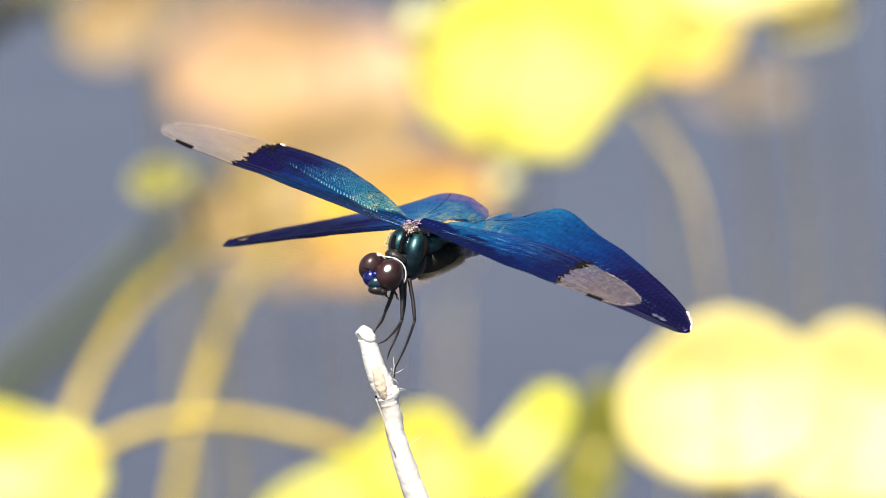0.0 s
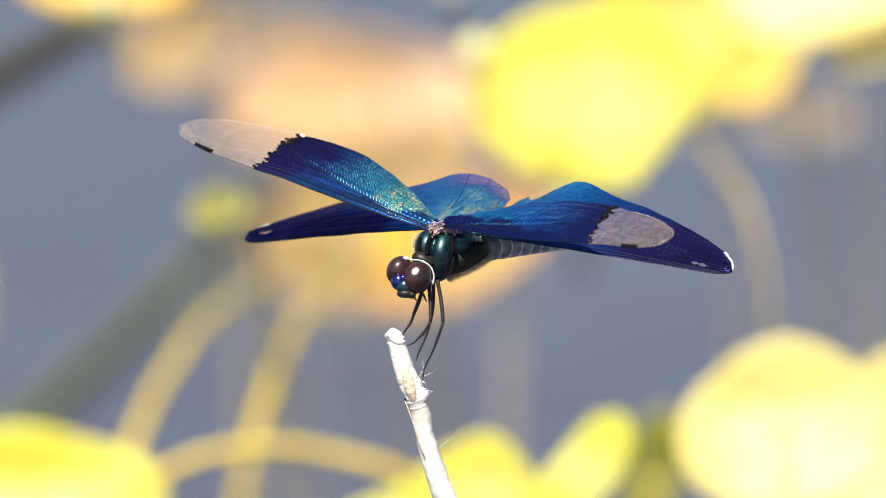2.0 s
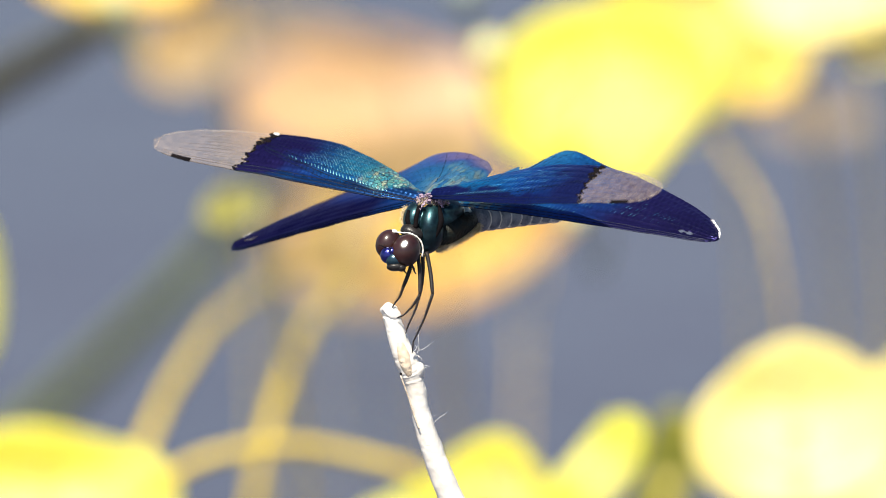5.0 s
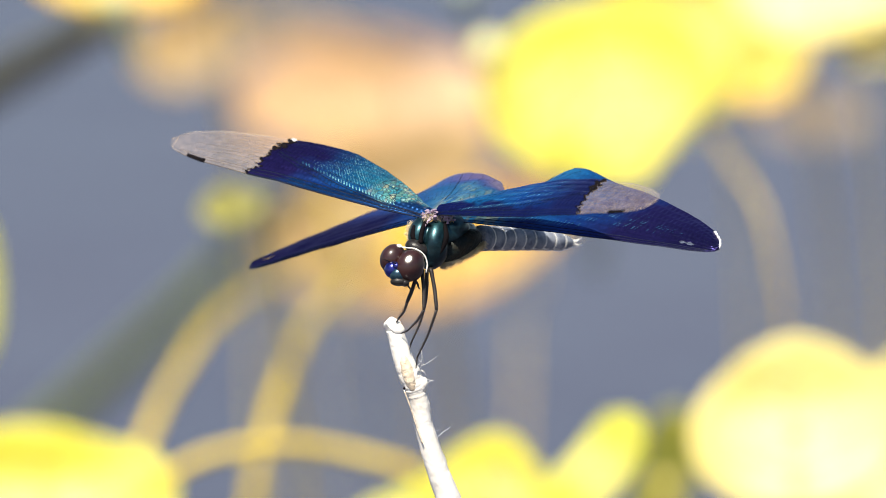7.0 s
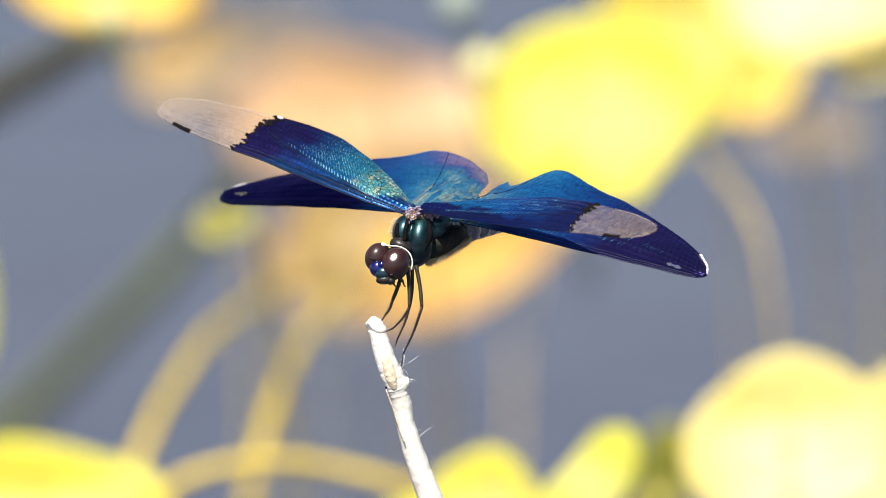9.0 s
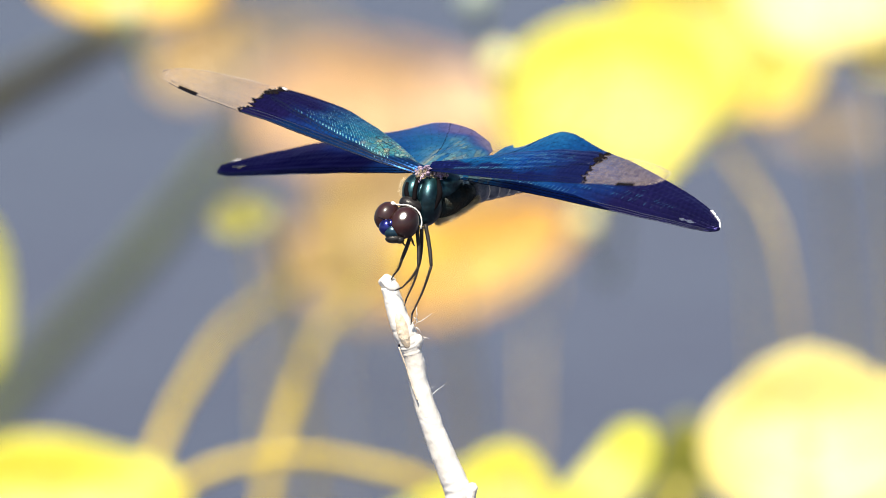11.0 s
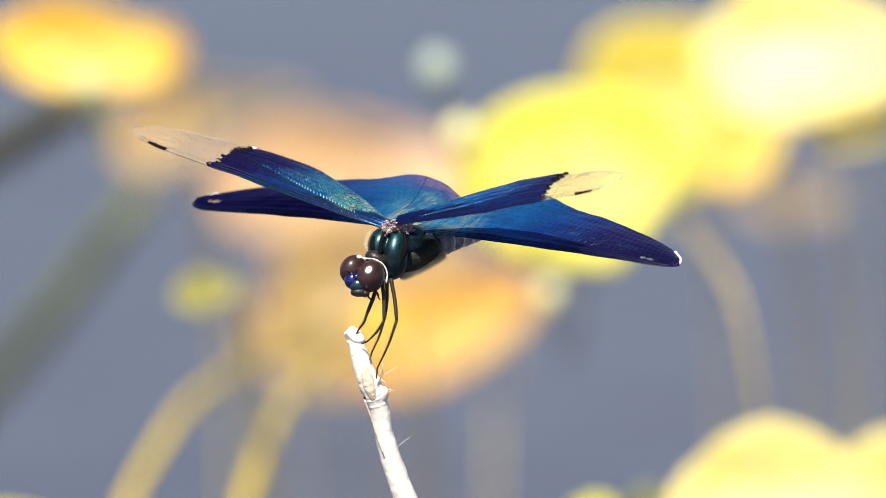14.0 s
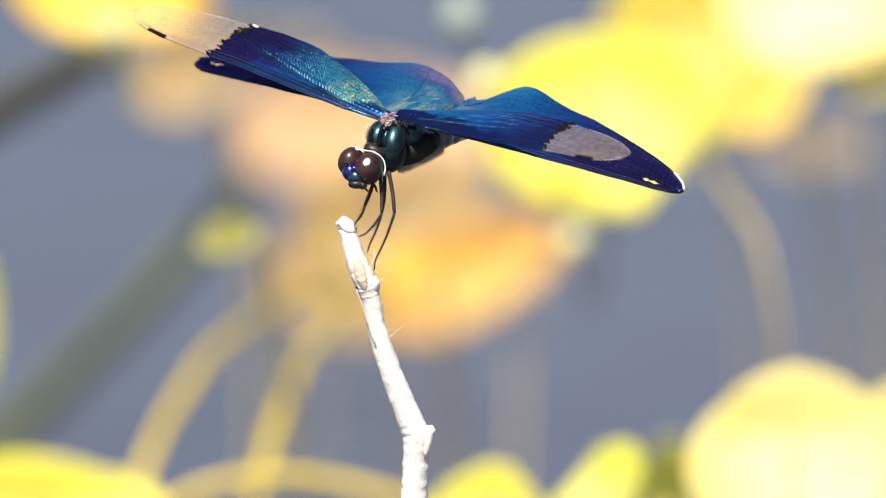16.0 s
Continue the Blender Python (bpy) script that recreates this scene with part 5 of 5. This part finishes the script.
    walk(wing_lh, [(t, pose(-0.00020, 0.00260, -0.00028, a, b, c)) for t, a, b, c in (
        (0.00, 163.1, 1.9, 137.3),
        (0.20, 163.1, 1.9, 137.3),
        (0.50, 156.5, -11.8, 146.1),
        (1.00, 153.7, -10.3, 143.1),
        (1.50, 155.9, -5.5, 140.8),
        (2.00, 155.8, -1.7, 139.9),
        (2.50, 156.8, -1.3, 139.3),
        (3.00, 156.3, 0.2, 140.1),
        (3.50, 155.9, 5.3, 140.5),
        (4.00, 155.9, 5.4, 142.0),
        (6.50, 155.5, 4.2, 141.9),
        (7.00, 156.8, 6.8, 137.7),
        (7.50, 157.6, 9.3, 137.4),
        (8.00, 156.3, 3.8, 138.5),
        (8.50, 155.6, 1.1, 134.8),
        (9.00, 156.4, -8.8, 141.1),
        (11.50, 161.0, -5.4, 144.5),
        (11.70, 157.1, -7.2, 139.4),
        (12.00, 164.5, -8.2, 142.0),
        (12.30, 159.3, -9.5, 137.6),
        (12.50, 159.2, -10.6, 137.2),
        (12.70, 160.5, -15.0, 139.8),
        (12.80, 159.2, -15.7, 139.5),
        (13.00, 154.3, -15.5, 142.3),
        (13.30, 157.7, -12.8, 140.0),
        (13.50, 161.3, -9.4, 139.2),
        (13.70, 166.7, -5.4, 134.4),
        (13.90, 160.5, -10.2, 137.0),
        (14.00, 161.7, -9.8, 141.6),
        (14.30, 161.5, -15.7, 142.8),
        (14.50, 158.3, -20.6, 137.5),
        (15.00, 169.9, -16.3, 133.8),
        (15.50, 157.7, -16.5, 138.4),
        (16.00, 163.3, -16.0, 141.7),
    )])
    walk(wing_rh, [(t, pose(0.00188, 0.00126, -0.00081, a, b, c)) for t, a, b, c in (
        (0.00, 23.8, 18.1, -20.9),
        (0.20, 23.8, 18.1, -20.9),
        (0.50, 26.7, 15.5, -11.6),
        (1.00, 29.5, 15.8, -16.6),
        (1.50, 27.3, 13.7, -18.5),
        (2.00, 26.6, 9.0, -18.2),
        (2.50, 27.4, 8.6, -20.6),
        (3.00, 27.3, 10.7, -19.5),
        (3.50, 27.4, 8.1, -20.1),
        (4.00, 27.2, 10.5, -19.9),
        (6.50, 25.9, 8.0, -18.7),
        (7.00, 25.5, 6.8, -24.1),
        (7.50, 24.0, 5.1, -25.2),
        (8.00, 27.9, 9.6, -22.7),
        (8.50, 27.1, 7.4, -26.0),
        (9.00, 27.4, 15.2, -17.5),
        (11.50, 25.0, 13.7, -14.9),
        (11.70, 25.1, 16.3, -18.3),
        (12.00, 17.7, 11.2, -20.0),
        (12.30, 26.0, 10.0, -21.4),
        (12.50, 22.8, 9.5, -22.8),
        (12.70, 10.0, 13.6, -23.2),
        (12.80, 25.3, 24.0, -21.1),
        (13.00, 27.6, 13.5, -17.4),
        (13.30, 25.0, 11.7, -24.7),
        (13.50, 23.1, 15.3, -21.7),
        (13.70, 17.9, 21.1, -25.1),
        (13.90, 27.0, 25.5, -23.7),
        (14.00, 17.8, 8.1, -23.2),
        (14.30, 24.6, 11.9, -17.5),
        (14.50, 26.9, 13.2, -19.3),
        (15.00, 26.8, 15.3, -22.6),
        (15.50, 26.3, 10.9, -20.3),
        (16.00, 25.0, 14.2, -12.8),
    )])
    walk(abdomen, [(t, pose(*HIP, 0, -lift, 0)) for t, lift in (
        (0.0, 21),
        (0.5, 23),
        (1.0, 24),
        (1.5, 19),
        (2.0, 11),
        (2.5, 15),
        (3.0, 17),
        (3.5, 15),
        (4.0, 10),
        (6.5, 6),
        (7.0, 3),
        (7.5, 0),
        (8.0, 0),
        (8.5, -2),
        (9.0, 17),
        (11.5, 10),
        (12.0, 1),
        (12.5, 3),
        (13.0, 26),
        (13.5, 24),
        (13.7, 14),
        (14.0, 24),
        (14.5, 26),
        (15.0, 21),
        (15.5, 26),
        (16.0, 26),
    )])


motions()
